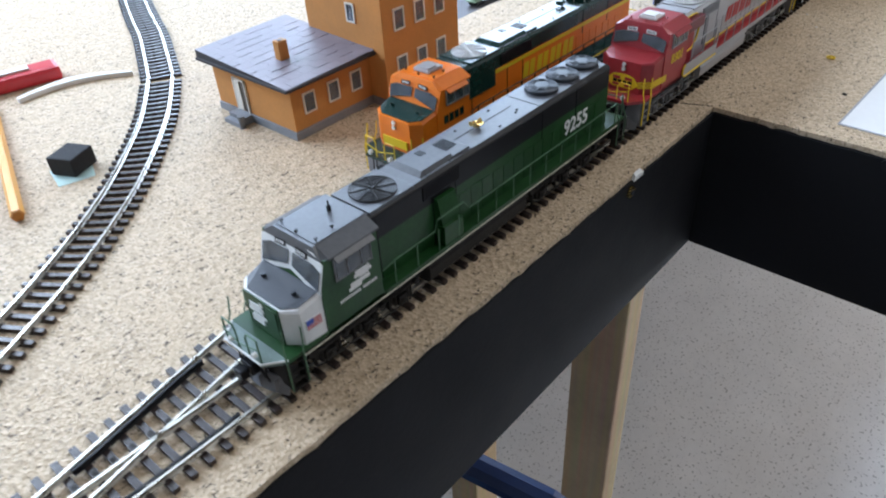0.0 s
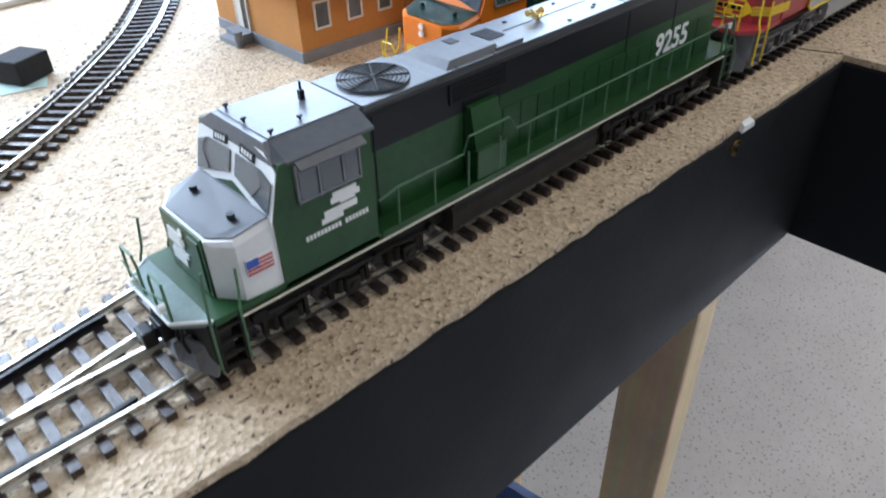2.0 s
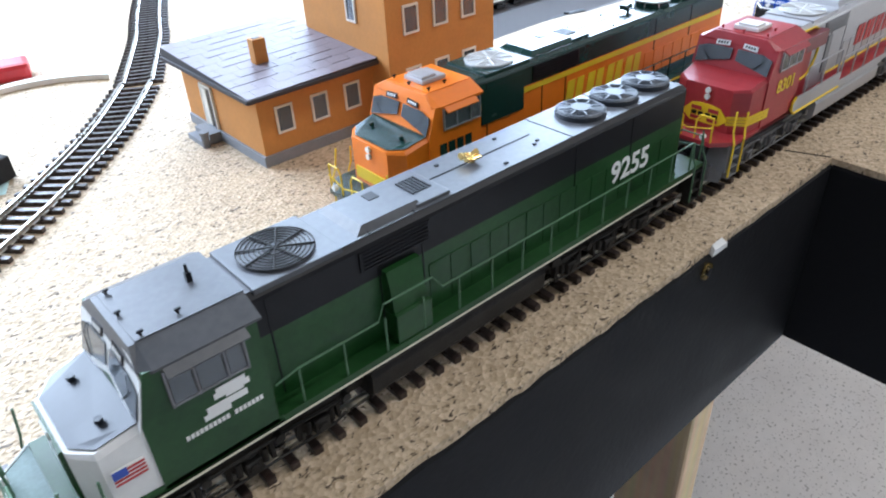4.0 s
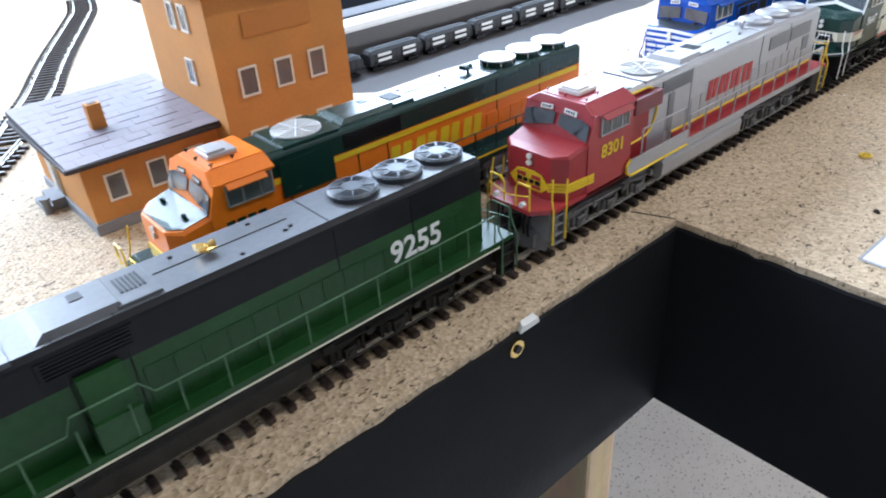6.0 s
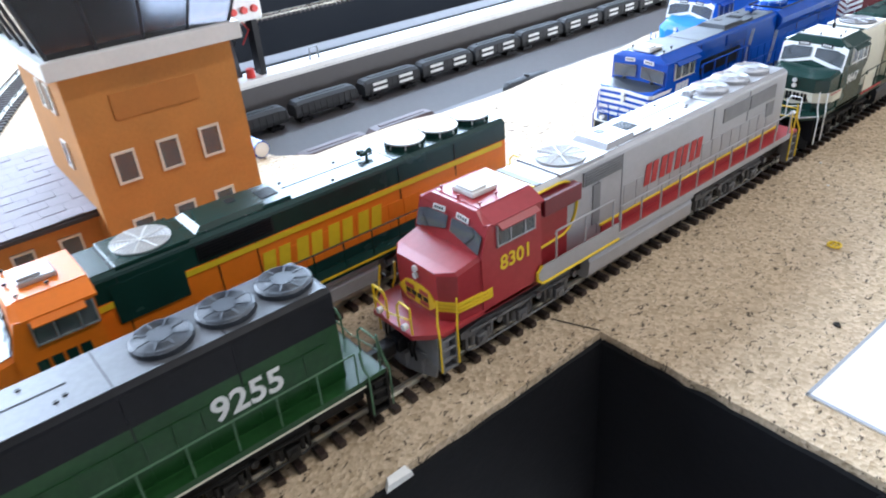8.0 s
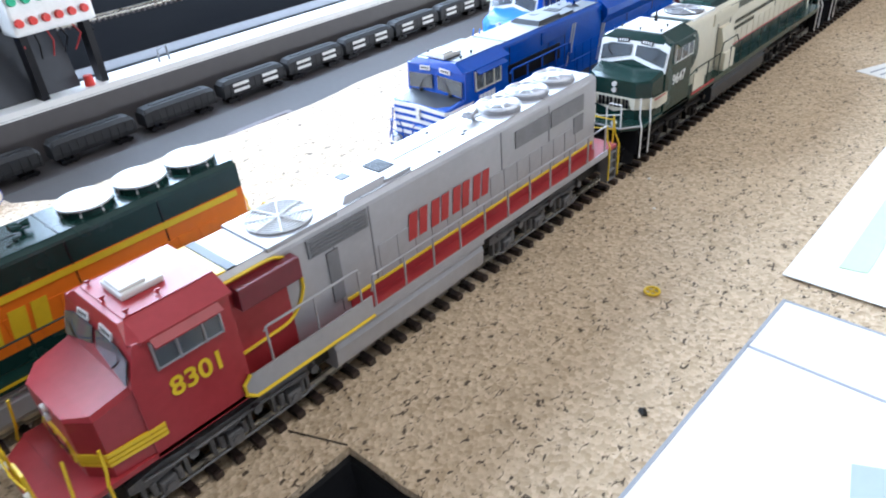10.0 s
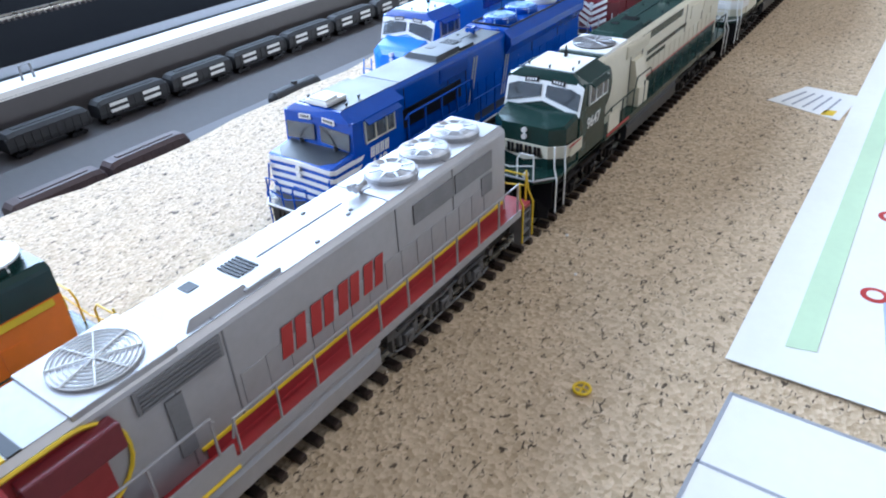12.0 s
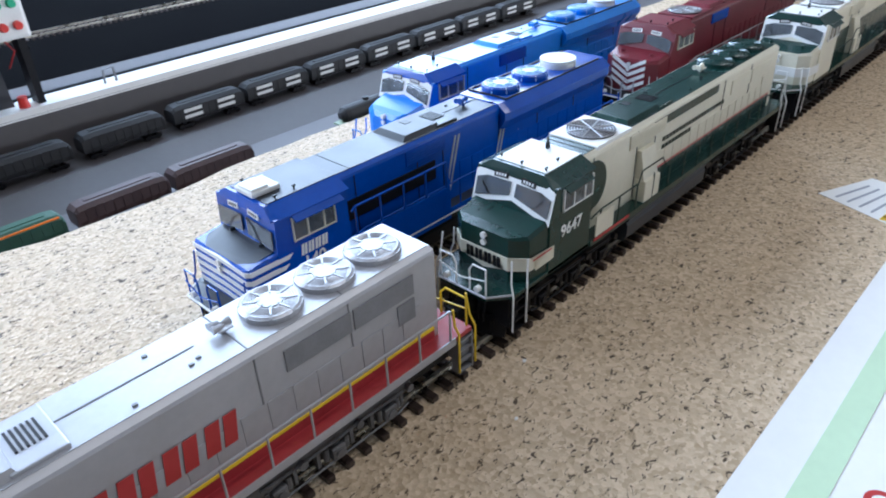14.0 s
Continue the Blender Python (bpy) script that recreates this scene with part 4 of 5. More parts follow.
MAROON_STYLE = dict(BLUE_STYLE, nose=MAROON, nose_topmat=MAROON, square_nose=False, cab=MAROON, cab_roof=MAROON, cab_side_roof=MAROON, lower=MAROON, upper=MAROON, roof=MAROON, sill=MAROON, deck=BLACKP, rails=SILVER, grab=SILVER,
                    flare=None, blower=0.079, ac_unit=None, small_win=False, wind_top=0.0345, nose_top=0.0405, cab_shift=0.0, nose_front=0.0165, cab_z=0.0500)
maroon = locomotive("maroon model diesel with white chevrons on its nose", 0.3880, T2, MAROON_STYLE)

# green engine: markings
letters("road_number", "9255", pose(0.1978, -0.01248, 0.0282, 90, 0, 0), 0.0112, WHITE, green, "white road number")
bm = bmesh.new()
for a, b, z0, z1 in ((0.0435, 0.0500, 0.0305, 0.0320), (0.0445, 0.0545, 0.0320, 0.0338), (0.0495, 0.0540, 0.0343, 0.0350), (0.0468, 0.0556, 0.0350, 0.0366), (0.0475, 0.0548, 0.0366, 0.0380)):
    box(bm, a, b, -0.0180, -0.01785, z0, z1)
part("company_mark", bm, WHITE, green, "plain white painted company mark")
for k in range(18):
    if k != 10:
        part("lettering_bar", slab(0.0385 + 0.00108 * k, 0.0393 + 0.00108 * k, -0.0180, -0.01785, 0.0280, 0.0293), WHITE, green)
fy = -0.01755
flag_bm = slab(0.0222, 0.0292, fy, fy + 0.0006, 0.0262, 0.0304)
flag = part("flag_decal", flag_bm, WHITE, green, "small striped flag decal on the white nose side")
for k in range(4):
    part("flag_stripe", slab(0.0222, 0.0292, fy - 0.0001, fy, 0.0262 + 0.00106 * k, 0.0268 + 0.00106 * k), INK_RED, flag)
part("flag_canton", slab(0.0222, 0.0254, fy - 0.0002, fy, 0.0282, 0.0304), INK_BLUE, flag)
nf = part("nose_panel", slab(0.0159, 0.0165, -0.0100, 0.0100, 0.0195, 0.0360), BN_GREEN, green, "green nose front panel")
bm = bmesh.new()
for a, b, z0, z1 in ((0.0, 0.0072, 0.0232, 0.0262), (-0.0018, 0.0060, 0.0262, 0.0275), (-0.0002, 0.0078, 0.0284, 0.0300), (0.0008, 0.0070, 0.0300, 0.0325)):
    box(bm, 0.0155, 0.0160, a, b, z0, z1)
part("nose_mark", bm, WHITE, green, "white nose mark")
part("nose_door", slab(0.0155, 0.0161, -0.0088, -0.0038, 0.0200, 0.0345, 0.0002), BN_GREEN, green)

# red engine: markings
letters("road_number", "8301", pose(0.0392, -0.01808, 0.0322, 90, 0, 0), 0.0078, YELLOW, red, "yellow road number")
block_word(red, 0.1275, 0.1710, -0.01248, 0.0300, 0.0395, 4, INK_RED)
part("nose_badge", prism_x([(-0.0108, 0.0250), (-0.0066, 0.0292), (-0.0028, 0.0300), (0.0028, 0.0300), (0.0066, 0.0292), (0.0108, 0.0250), (0.0066, 0.0216), (-0.0066, 0.0216)], 0.0160, 0.0166), YELLOW, red, "yellow winged nose badge")
for s in (-1, 1):
    for z0, z1 in ((0.0226, 0.0240), (0.0268, 0.0284)):
        part("badge_patch", slab(0.0157, 0.0161, min(s * 0.0016, s * 0.0062), max(s * 0.0016, s * 0.0062), z0, z1), RED, red)
for a, b in ((-0.006, -0.0035), (-0.0026, -0.0004), (0.0006, 0.0028), (0.0036, 0.006)):
    part("badge_bar", slab(0.0157, 0.0161, a, b, 0.0245, 0.0262), BLACKP, red)
for z in (0.0232, 0.0246, 0.0260):
    part("nose_stripe", loft(bmesh.new(), [[(x, s, z), (x, s, z + 0.0011), (x, s + 0.0006, z + 0.0011), (x, s + 0.0006, z)] for x, s in ((0.0160, -0.0106), (0.0206, -0.0170), (0.0330, -0.0181), (0.0352, -0.0182))]), YELLOW, red)
bm = bmesh.new()
box(bm, 0.0600, 0.0800, -0.01255, -0.0121, 0.0193, 0.0500)
part("red_panel", bm, RED, red, "red panel behind the cab edged in yellow")
arc = [(0.0600, -0.0127, 0.0508)] + [(0.0755 + 0.0098 * math.sin(a), -0.0127, 0.0395 + 0.0113 * math.cos(a)) for a in [math.pi * k / 12 for k in range(13)]] + [(0.0600, -0.0127, 0.0275)]
bm = bmesh.new()
tube(bm, arc, 0.00055, 5)
part("yellow_edge", bm, YELLOW, red)
part("red_intake", slab(0.0635, 0.0835, -0.0165, -0.0124, 0.0425, 0.0492, 0.0004), MAROON, red, "deep red intake housing")
part("roof_band", slab(0.0616, 0.0650, -0.0102, 0.0102, 0.0521, 0.0526), YELLOW, red)
part("roof_band", slab(0.0654, 0.0682, -0.0102, 0.0102, 0.0521, 0.0526), DKGREY, red)
bm = bmesh.new()
prism_y([(0.0570 + 0.003, 0.0178), (0.0578, 0.0200), (0.0578, 0.0222), (0.0600, 0.0245), (0.1045, 0.0245), (0.1045, 0.0178)], -0.0186, -0.0181, bm)
part("silver_skirt", bm, SILVER, red, "silver side skirt outlined in yellow")
bm = bmesh.new()
tube(bm, [(0.1045, -0.0186, 0.0172), (0.0600, -0.0186, 0.0172), (0.0572, -0.0186, 0.0195), (0.0572, -0.0186, 0.0228), (0.0596, -0.0186, 0.0250)], 0.0006, 6)
part("yellow_edge", bm, YELLOW, red)
for s in (-1, 1):
    part("red_lower_band", slab(0.1010, 0.2400, min(s * 0.0122, s * 0.0126), max(s * 0.0122, s * 0.0126), 0.0193, 0.0226), RED, red)
    part("yellow_line", slab(0.1000, 0.2400, min(s * 0.0122, s * 0.0127), max(s * 0.0122, s * 0.0127), 0.0226, 0.0236), YELLOW, red)

part("side_door", slab(0.0950, 0.0995, -0.0127, -0.0121, 0.0250, 0.0425, 0.0002), GREYP, red, "dark grey narrow door")
for px in (0.0675, 0.0840, 0.1005):
    bm = bmesh.new()
    tube(bm, [(px, -0.0184, 0.0245), (px, -0.0184, 0.0362)], 0.0004, 6)
    part("skirt_post", bm, SILVER, red)
bm = bmesh.new()
tube(bm, [(0.0668, -0.0184, 0.0350), (0.0680, -0.0184, 0.0362), (0.1000, -0.0184, 0.0362), (0.1012, -0.0184, 0.0345)], 0.0004, 6)
part("skirt_rail", bm, SILVER, red)

# green and cream engine: markings
letters("road_number", "9647", pose(0.0375, -0.01808, 0.0305, 90, 0, 0), 0.0066, WHITE, cream, "pale road number")
for e, cmat in ((cream, CREAM), (cream2, WHITE)):
    part("nose_band", loft(bmesh.new(), [[(x, y, 0.0240), (x, y, 0.0292), (x + 0.0008, y, 0.0292), (x + 0.0008, y, 0.0240)] for x, y in ((0.0330, -0.0180), (0.0206, -0.0170), (0.0160, -0.0109), (0.0160, 0.0109), (0.0206, 0.0170))]), cmat, e, "cream band round the nose")
shield = prism_x([(-0.0088, 0.0256), (-0.0088, 0.0240), (0.0, 0.0216), (0.0088, 0.0240), (0.0088, 0.0256)], 0.0160, 0.0165)
part("nose_shield", shield, CREAM, cream)
for k in range(4):
    y = -0.0076 + 0.0041 * k
    for dy in (0.0, 0.0018):
        part("badge_bar", slab(0.0156, 0.0161, y + dy, y + dy + 0.0012, 0.0242, 0.0284), BLACKP, cream)
for z in (0.0238, 0.0252, 0.0266):
    bar(cream, 0.0230, 0.0325, -0.01785, z, z + 0.0009, CREAM, "nose_stripe")
bar(cream, 0.0215, 0.0325, -0.01785, 0.0282, 0.0288, INK_RED, "nose_stripe")
part("cream_skirt", slab(0.0610, 0.0735, -0.0184, -0.0179, 0.0200, 0.0290), CREAM, cream, "cream side panel edged in red")
part("red_edge", slab(0.0600, 0.0860, -0.0185, -0.0180, 0.0185, 0.0195), INK_RED, cream)
bm = bmesh.new()
prism_y([(0.0570, 0.0195)] + [(0.0665 + 0.0085 * math.sin(a), 0.0385 - 0.0100 * math.cos(a)) for a in [math.pi * k / 10 for k in range(11)]] + [(0.0570, 0.0485)], -0.0129, -0.0122, bm)
part("green_cab_curve", bm, DKGREEN, cream, "dark green curved panel behind the cab")
for row, (z, cnt) in enumerate(((0.0385, 20), (0.0350, 9))):
    for k in range(cnt):
        part("lettering_bar", slab(0.1200 + 0.0030 * k, 0.1221 + 0.0030 * k, -0.01260, -0.01242, z, z + 0.0019), DKGREEN, cream)
bar(cream, 0.103, 0.238, -0.01242, 0.0195, 0.0265, DKGREEN, "lower_band")
bar(cream, 0.103, 0.238, -0.01242, 0.0268, 0.0275, INK_RED, "red_line")

bar(cream, 0.1110, 0.1710, -0.01242, 0.0462, 0.0500, DKGREEN, "roof_edge_band")

# orange engine: markings
block_word(orange, 0.1130, 0.1690, -0.01238, 0.0275, 0.0370, 4, YELLOW)
part("intake_panel", slab(0.0625, 0.0865, -0.0128, -0.0121, 0.0335, 0.0478), DKGREEN, orange, "dark green panel below the intake")
bar(orange, 0.0570, 0.2360, -0.01242, 0.0400, 0.0422, YELLOW)
bar(orange, 0.1020, 0.2360, -0.01242, 0.0195, 0.0240, DKGREEN, "lower_band")
for k in range(4):
    part("number_bar", slab(0.0360 + 0.0042 * k, 0.0392 + 0.0042 * k, -0.0181, -0.0179, 0.0315, 0.0360), DKGREEN, orange)
part("nose_band", slab(0.0158, 0.0164, -0.0088, 0.0088, 0.0215, 0.0262), YELLOW, orange, "yellow badge band on the nose")

# blue engine: nose and flank stripes
for k in range(5):
    z = 0.0205 + 0.0034 * k
    part("nose_stripe", loft(bmesh.new(), [[(x, y, z + dz), (x, y, z + dz + 0.0017), (x + 0.0008, y, z + dz + 0.0017), (x + 0.0008, y, z + dz)] for x, y, dz in ((0.0140, -0.0174, -0.0006), (0.0127, -0.0162, -0.0005), (0.0127, 0.0, 0.0), (0.0127, 0.0162, -0.0005))]), WHITE, blue, "white stripe across the nose")
for k in (2, 3, 4):
    z = 0.0205 + 0.0034 * k - 0.0006
    bm = prism_y([(0.0142, z), (0.0215 + 0.002 * k, z), (0.0235 + 0.002 * k, z + 0.0017), (0.0142, z + 0.0017)], -0.01785, -0.0174)
    part("flank_stripe", bm, WHITE, blue)
letters("road_number", "140", pose(0.0350, -0.01808, 0.0270, 90, 0, 0), 0.0066, WHITE, blue, "white road number")
block_word(blue, 0.0345, 0.0465, -0.0179, 0.0325, 0.0367, 4, WHITE)
for a in (0.1130, 0.1450):
    for dx in (0, 0.0022):
        part("diagonal_stripe", prism_y([(a + dx, 0.0215), (a + dx + 0.0010, 0.0215), (a + dx + 0.0085, 0.0475), (a + dx + 0.0075, 0.0475)], -0.01248, -0.0122), SILVER, blue)
for k in range(3):
    part("roof_slot", slab(0.0640, 0.0900, -0.0055 + 0.0045 * k, -0.0040 + 0.0045 * k, 0.0518, 0.0521), BLACKP, blue)
# Black slab on the hood side paints the shade of openings behind the rail.
part("shadowed_recess", slab(0.0610, 0.1080, 0.0 - 0.0128, -0.0121, 0.0330, 0.0410), BLACKP, blue)
part("walkway_skirt", slab(0.0575, 0.1105, -0.0184, -0.0178, 0.0150, 0.0300), BLUE, blue)
for k in range(5):
    bm = bmesh.new()
    tube(bm, [(0.0600 + 0.0122 * k, -0.0181, 0.0300), (0.0600 + 0.0122 * k, -0.0181, 0.0415)], 0.0005, 6)
    part("rail_post", bm, BLUE, blue)
bm = bmesh.new()
tube(bm, [(0.0580, -0.0181, 0.0400), (0.0600, -0.0181, 0.0415), (0.1085, -0.0181, 0.0415), (0.1095, -0.0181, 0.0405), (0.1095, -0.0181, 0.0300)], 0.0005, 6)
part("upper_rail", bm, BLUE, blue)
part("nose_skirt", slab(0.0158, 0.0166, -0.0085, 0.0085, 0.0195, 0.0250), WHITE, skyblue, "white lower nose panel")
for k in range(4):
    part("lettering_bar", slab(0.0350 + 0.0042 * k, 0.0384 + 0.0042 * k, -0.0181, -0.0179, 0.0300, 0.0345), WHITE, skyblue)
for s in (-1, 1):
    for k in range(4):
        z = 0.0200 + 0.0040 * k
        part("chevron", loft(bmesh.new(), [[(0.0160, s * 0.0002, z), (0.0160, s * 0.0002, z + 0.0021), (0.0168, s * 0.0002, z + 0.0021), (0.0168, s * 0.0002, z)], [(0.0160, s * 0.0105, z + 0.0055), (0.0160, s * 0.0105, z + 0.0076), (0.0168, s * 0.0105, z + 0.0076), (0.0168, s * 0.0105, z + 0.0055)]]), WHITE, maroon)


# ---- station building with control tower ----
STUCCO = mat("ochre_stucco", (0.52, 0.225, 0.055), 0.75, 0, 0.10, 60, 0.0002)
SLATE = mat("slate_roof", (0.22, 0.19, 0.22), 0.55, 0, 0.14, 80)
PLINTH = mat("grey_plinth", (0.22, 0.23, 0.25), 0.6, 0, 0.15, 80)
SMOKE = glass_mat("smoked_glass", (0.10, 0.10, 0.11), 0.12)
SASH = mat("window_sash", (0.72, 0.68, 0.60), 0.5, 0, 0.06, 80)
# Dark surface plates paint the unlit insides of windows, doorway and flue.
UNLIT_INSIDE = mat("unlit_inside", (0.10, 0.085, 0.07), 0.5, 0, 0.3, 120)
bld = thing("station_building", pose(0, 0, 0), "ochre model station with a slate roof and a control tower", "building")


def window(parent, cx, cz, w, h, face, at):
    """A framed window on a wall facing -y (face 'y') or -x (face 'x')."""
    def b(u0, u1, z0, z1, d0, d1):
        return slab(u0, u1, at - d1, at - d0, z0, z1) if face == "y" else slab(at - d1, at - d0, u0, u1, z0, z1)
    fr = bmesh.new()
    t = 0.0011
    for u0, u1, z0, z1 in ((cx - w / 2 - t, cx - w / 2, cz - h / 2 - t, cz + h / 2 + t), (cx + w / 2, cx + w / 2 + t, cz - h / 2 - t, cz + h / 2 + t), (cx - w / 2, cx + w / 2, cz + h / 2, cz + h / 2 + t), (cx - w / 2, cx + w / 2, cz - h / 2 - t, cz - h / 2)):
        if face == "y":
            box(fr, u0, u1, at - 0.0008, at, z0, z1)
        else:
            box(fr, at - 0.0008, at, u0, u1, z0, z1)
    f = part("window", fr, SASH, parent)
    part("curtain", b(cx - w / 2, cx + w / 2, cz - h / 2, cz + h / 2, 0.0, 0.0002), UNLIT_INSIDE, f)
    part("pane", b(cx - w / 2, cx + w / 2, cz - h / 2, cz + h / 2, 0.0003, 0.0005), GLASS, f)


WX0, WX1, WY0, WY1 = -0.1880, -0.120, 0.1505, 0.232
wing = part("wing_wall", slab(WX0, WX1, WY0, WY1, 0.005, 0.0362), STUCCO, bld)
part("plinth", slab(WX0 - 0.0012, WX1, WY0 - 0.0012, WY1, 0.0, 0.0055, 0.0003), PLINTH, bld)
for cx in (-0.1745, -0.1545, -0.1350):
    window(bld, cx, 0.0212, 0.0074, 0.0115, "y", WY0)
# low slate roof of the wing, laid in staggered courses
rx0, rx1, ry0, ry1, rz0 = WX0 - 0.006, WX1 + 0.0015, WY0 - 0.006, WY1 + 0.006, 0.0362
DKSLATE = mat("slate_gap", (0.035, 0.032, 0.036), 0.7, 0, 0.2, 90)


def roof_z(x, y):
    """Height of the gently sloping wing roof."""
    return rz0 + 0.0008 + 0.050 * (y - ry0) + 0.015 * (x - rx0)


bm = bmesh.new()
loft(bm, [[(rx0, ry0, rz0), (rx1, ry0, rz0), (rx1, ry1, rz0), (rx0, ry1, rz0)], [(x, y, roof_z(x, y)) for x, y in ((rx0, ry0), (rx1, ry0), (rx1, ry1), (rx0, ry1))]])
wroof = part("wing_roof", bm, DKSLATE, bld, "dark bedding under grey slates")
rnd = random.Random(5)
rows_n, pitch_y = 11, (ry1 - ry0) / 11
for j in range(rows_n):
    x = rx0 - (0.0 if j % 2 else 0.0052)
    while x < rx1 - 0.001:
        a, b = max(rx0, x + 0.00005), min(rx1, x + 0.0104 - 0.00005)
        gap = rnd.random() < 0.38
        y0 = ry0 + pitch_y * j + (0.0007 if gap else 0.0)
        y1 = ry0 + pitch_y * (j + 1)
        bm = bmesh.new()
        loft(bm, [[(p, q, roof_z(p, q) + 0.0001) for p, q in ((a, y0), (b, y0), (b, y1), (a, y1))], [(p, q, roof_z(p, q) + e) for p, q, e in ((a, y0, 0.00042), (b, y0, 0.00042), (b, y1, 0.00036), (a, y1, 0.00036))]])
        part("slate", bm, SLATE, wroof)
        x += 0.0104
part("gutter", slab(rx0 - 0.0006, rx1, ry0 - 0.0012, ry0, rz0 - 0.0010, rz0 + 0.0010, 0.0003), DKSLATE, bld)
part("gutter", slab(rx0 - 0.0012, rx0, ry0 - 0.0006, ry1, rz0 - 0.0010, rz0 + 0.0010, 0.0003), DKSLATE, bld)
chim = part("chimney", slab(-0.1700, -0.1630, 0.1785, 0.1840, 0.0375, 0.0515, 0.0003), STUCCO, bld, "small ochre chimney with a flue")
part("flue", slab(-0.1685, -0.1645, 0.1800, 0.1825, 0.0515, 0.0518), UNLIT_INSIDE, chim)
# end wall with door and steps
part("door_opening", slab(WX0 - 0.0004, WX0, 0.198, 0.209, 0.006, 0.0270), UNLIT_INSIDE, bld)
part("door_leaf", slab(WX0 - 0.0010, WX0 - 0.0004, 0.2035, 0.2090, 0.006, 0.0262, 0.0002), SASH, bld, "half-open white door")
bm = bmesh.new()
for a, b in ((0.1970, 0.1980), (0.2090, 0.2100)):
    box(bm, WX0 - 0.0012, WX0, a, b, 0.0055, 0.0280)
box(bm, WX0 - 0.0012, WX0, 0.1970, 0.2100, 0.0270, 0.0282)
part("door_frame", bm, SASH, bld)
bm = bmesh.new()
box(bm, WX0 - 0.0075, WX0 - 0.0012, 0.1950, 0.2120, 0.0, 0.0055)
box(bm, WX0 - 0.0120, WX0 - 0.0075, 0.1950, 0.2120, 0.0, 0.0028)
cyl(bm, (WX0 - 0.0105, 0.1940, 0.0), 0.0020, 0.0075, "z", 10)
cyl(bm, (WX0 - 0.0105, 0.1940, 0.0072), 0.0026, 0.0014, "z", 10)
part("door_steps", bm, PLINTH, bld)
# tower
TX0, TX1, TY0, TY1, TZ = -0.1215, -0.0490, 0.1350, 0.2085, 0.0975
tower = part("tower_wall", slab(TX0, TX1, TY0, TY1, 0.005, TZ), STUCCO, bld)
part("plinth", slab(TX0 - 0.0008, TX1 + 0.001, TY0 - 0.0012, TY1, 0.0, 0.0055, 0.0003), PLINTH, bld)
for zc in (0.0250, 0.0560):
    for cx in (-0.1065, -0.0872, -0.0680):
        window(bld, cx, zc, 0.0076, 0.0120, "y", TY0)
for yc, zc in ((0.163, 0.0590), (0.158, 0.0850), (0.171, 0.0850)):
    window(bld, yc, zc, 0.0060, 0.0105, "x", TX0)
part("blank_signboard", slab(-0.1050, -0.0680, TY0 - 0.0006, TY0, 0.0760, 0.0870, 0.0002), mat("faded_panel", (0.47, 0.19, 0.045), 0.8, 0, 0.08, 60), bld)
part("tower_parapet", slab(TX0 - 0.0045, TX1 + 0.0045, TY0 - 0.0045, TY1 + 0.0045, TZ, TZ + 0.0075, 0.0006), WHITE, bld, "white cornice below the glazed cabin")
gx0, gx1, gy0, gy1 = TX0 - 0.001, TX1 + 0.001, TY0 - 0.001, TY1 + 0.001
gz0, gz1, ov = TZ + 0.0075, TZ + 0.040, 0.010
bm = bmesh.new()
loft(bm, [[(gx0, gy0, gz0), (gx1, gy0, gz0), (gx1, gy1, gz0), (gx0, gy1, gz0)], [(gx0 - ov, gy0 - ov, gz1), (gx1 + ov, gy0 - ov, gz1), (gx1 + ov, gy1 + ov, gz1), (gx0 - ov, gy1 + ov, gz1)]])
part("cabin_glazing", bm, SMOKE, bld, "smoked glazing leaning outwards")
for k in range(5):
    u = k / 4
    bm = bmesh.new()
    tube(bm, [(gx0 + (gx1 - gx0) * u, gy0 - 0.0002, gz0), (gx0 - ov + (gx1 - gx0 + 2 * ov) * u, gy0 - ov - 0.0002, gz1)], 0.0007, 5)
    part("mullion", bm, DKGREY, bld)
    bm = bmesh.new()
    tube(bm, [(gx0 - 0.0002, gy0 + (gy1 - gy0) * u, gz0), (gx0 - ov - 0.0002, gy0 - ov + (gy1 - gy0 + 2 * ov) * u, gz1)], 0.0007, 5)
    part("mullion", bm, DKGREY, bld)
part("tower_roof", slab(gx0 - ov - 0.003, gx1 + ov + 0.003, gy0 - ov - 0.003, gy1 + ov + 0.003, gz1, gz1 + 0.006, 0.001), DKGREY, bld)

# ---- loose things on the cork ----
PAPER = mat("paper", (0.82, 0.82, 0.81), 0.6, 0, 0.03, 30)
PRINT_GREEN = mat("pale_green_print", (0.55, 0.72, 0.50), 0.6, 0, 0.05, 30)
PRINT_GREY = mat("grey_print", (0.33, 0.35, 0.40), 0.6, 0, 0.08, 30)
PRINT_BLUE = mat("pale_blue_print", (0.42, 0.50, 0.68), 0.6, 0, 0.06, 30)
PRINT_LINE = mat("dark_print", (0.10, 0.10, 0.11), 0.6, 0, 0.1, 60)


def sheet(name, pts, label, category, z=0.0, t=0.0003, material=None, group=""):
    bm = prism_z(pts, z + 0.0001, z + t)
    ob = part(name, bm, material or PAPER)
    return tagged(ob, label, category, group)


def printed(parent, pts, z, material, name="print"):
    return part(name, prism_z(pts, z, z + 0.00012), material, parent)


drawing = sheet("card_sheet", [(0.019, -0.104), (0.139, -0.1065), (0.136, -0.330), (0.012, -0.320)], "white card with a printed dark outline lying on the cork", "card", t=0.0006)
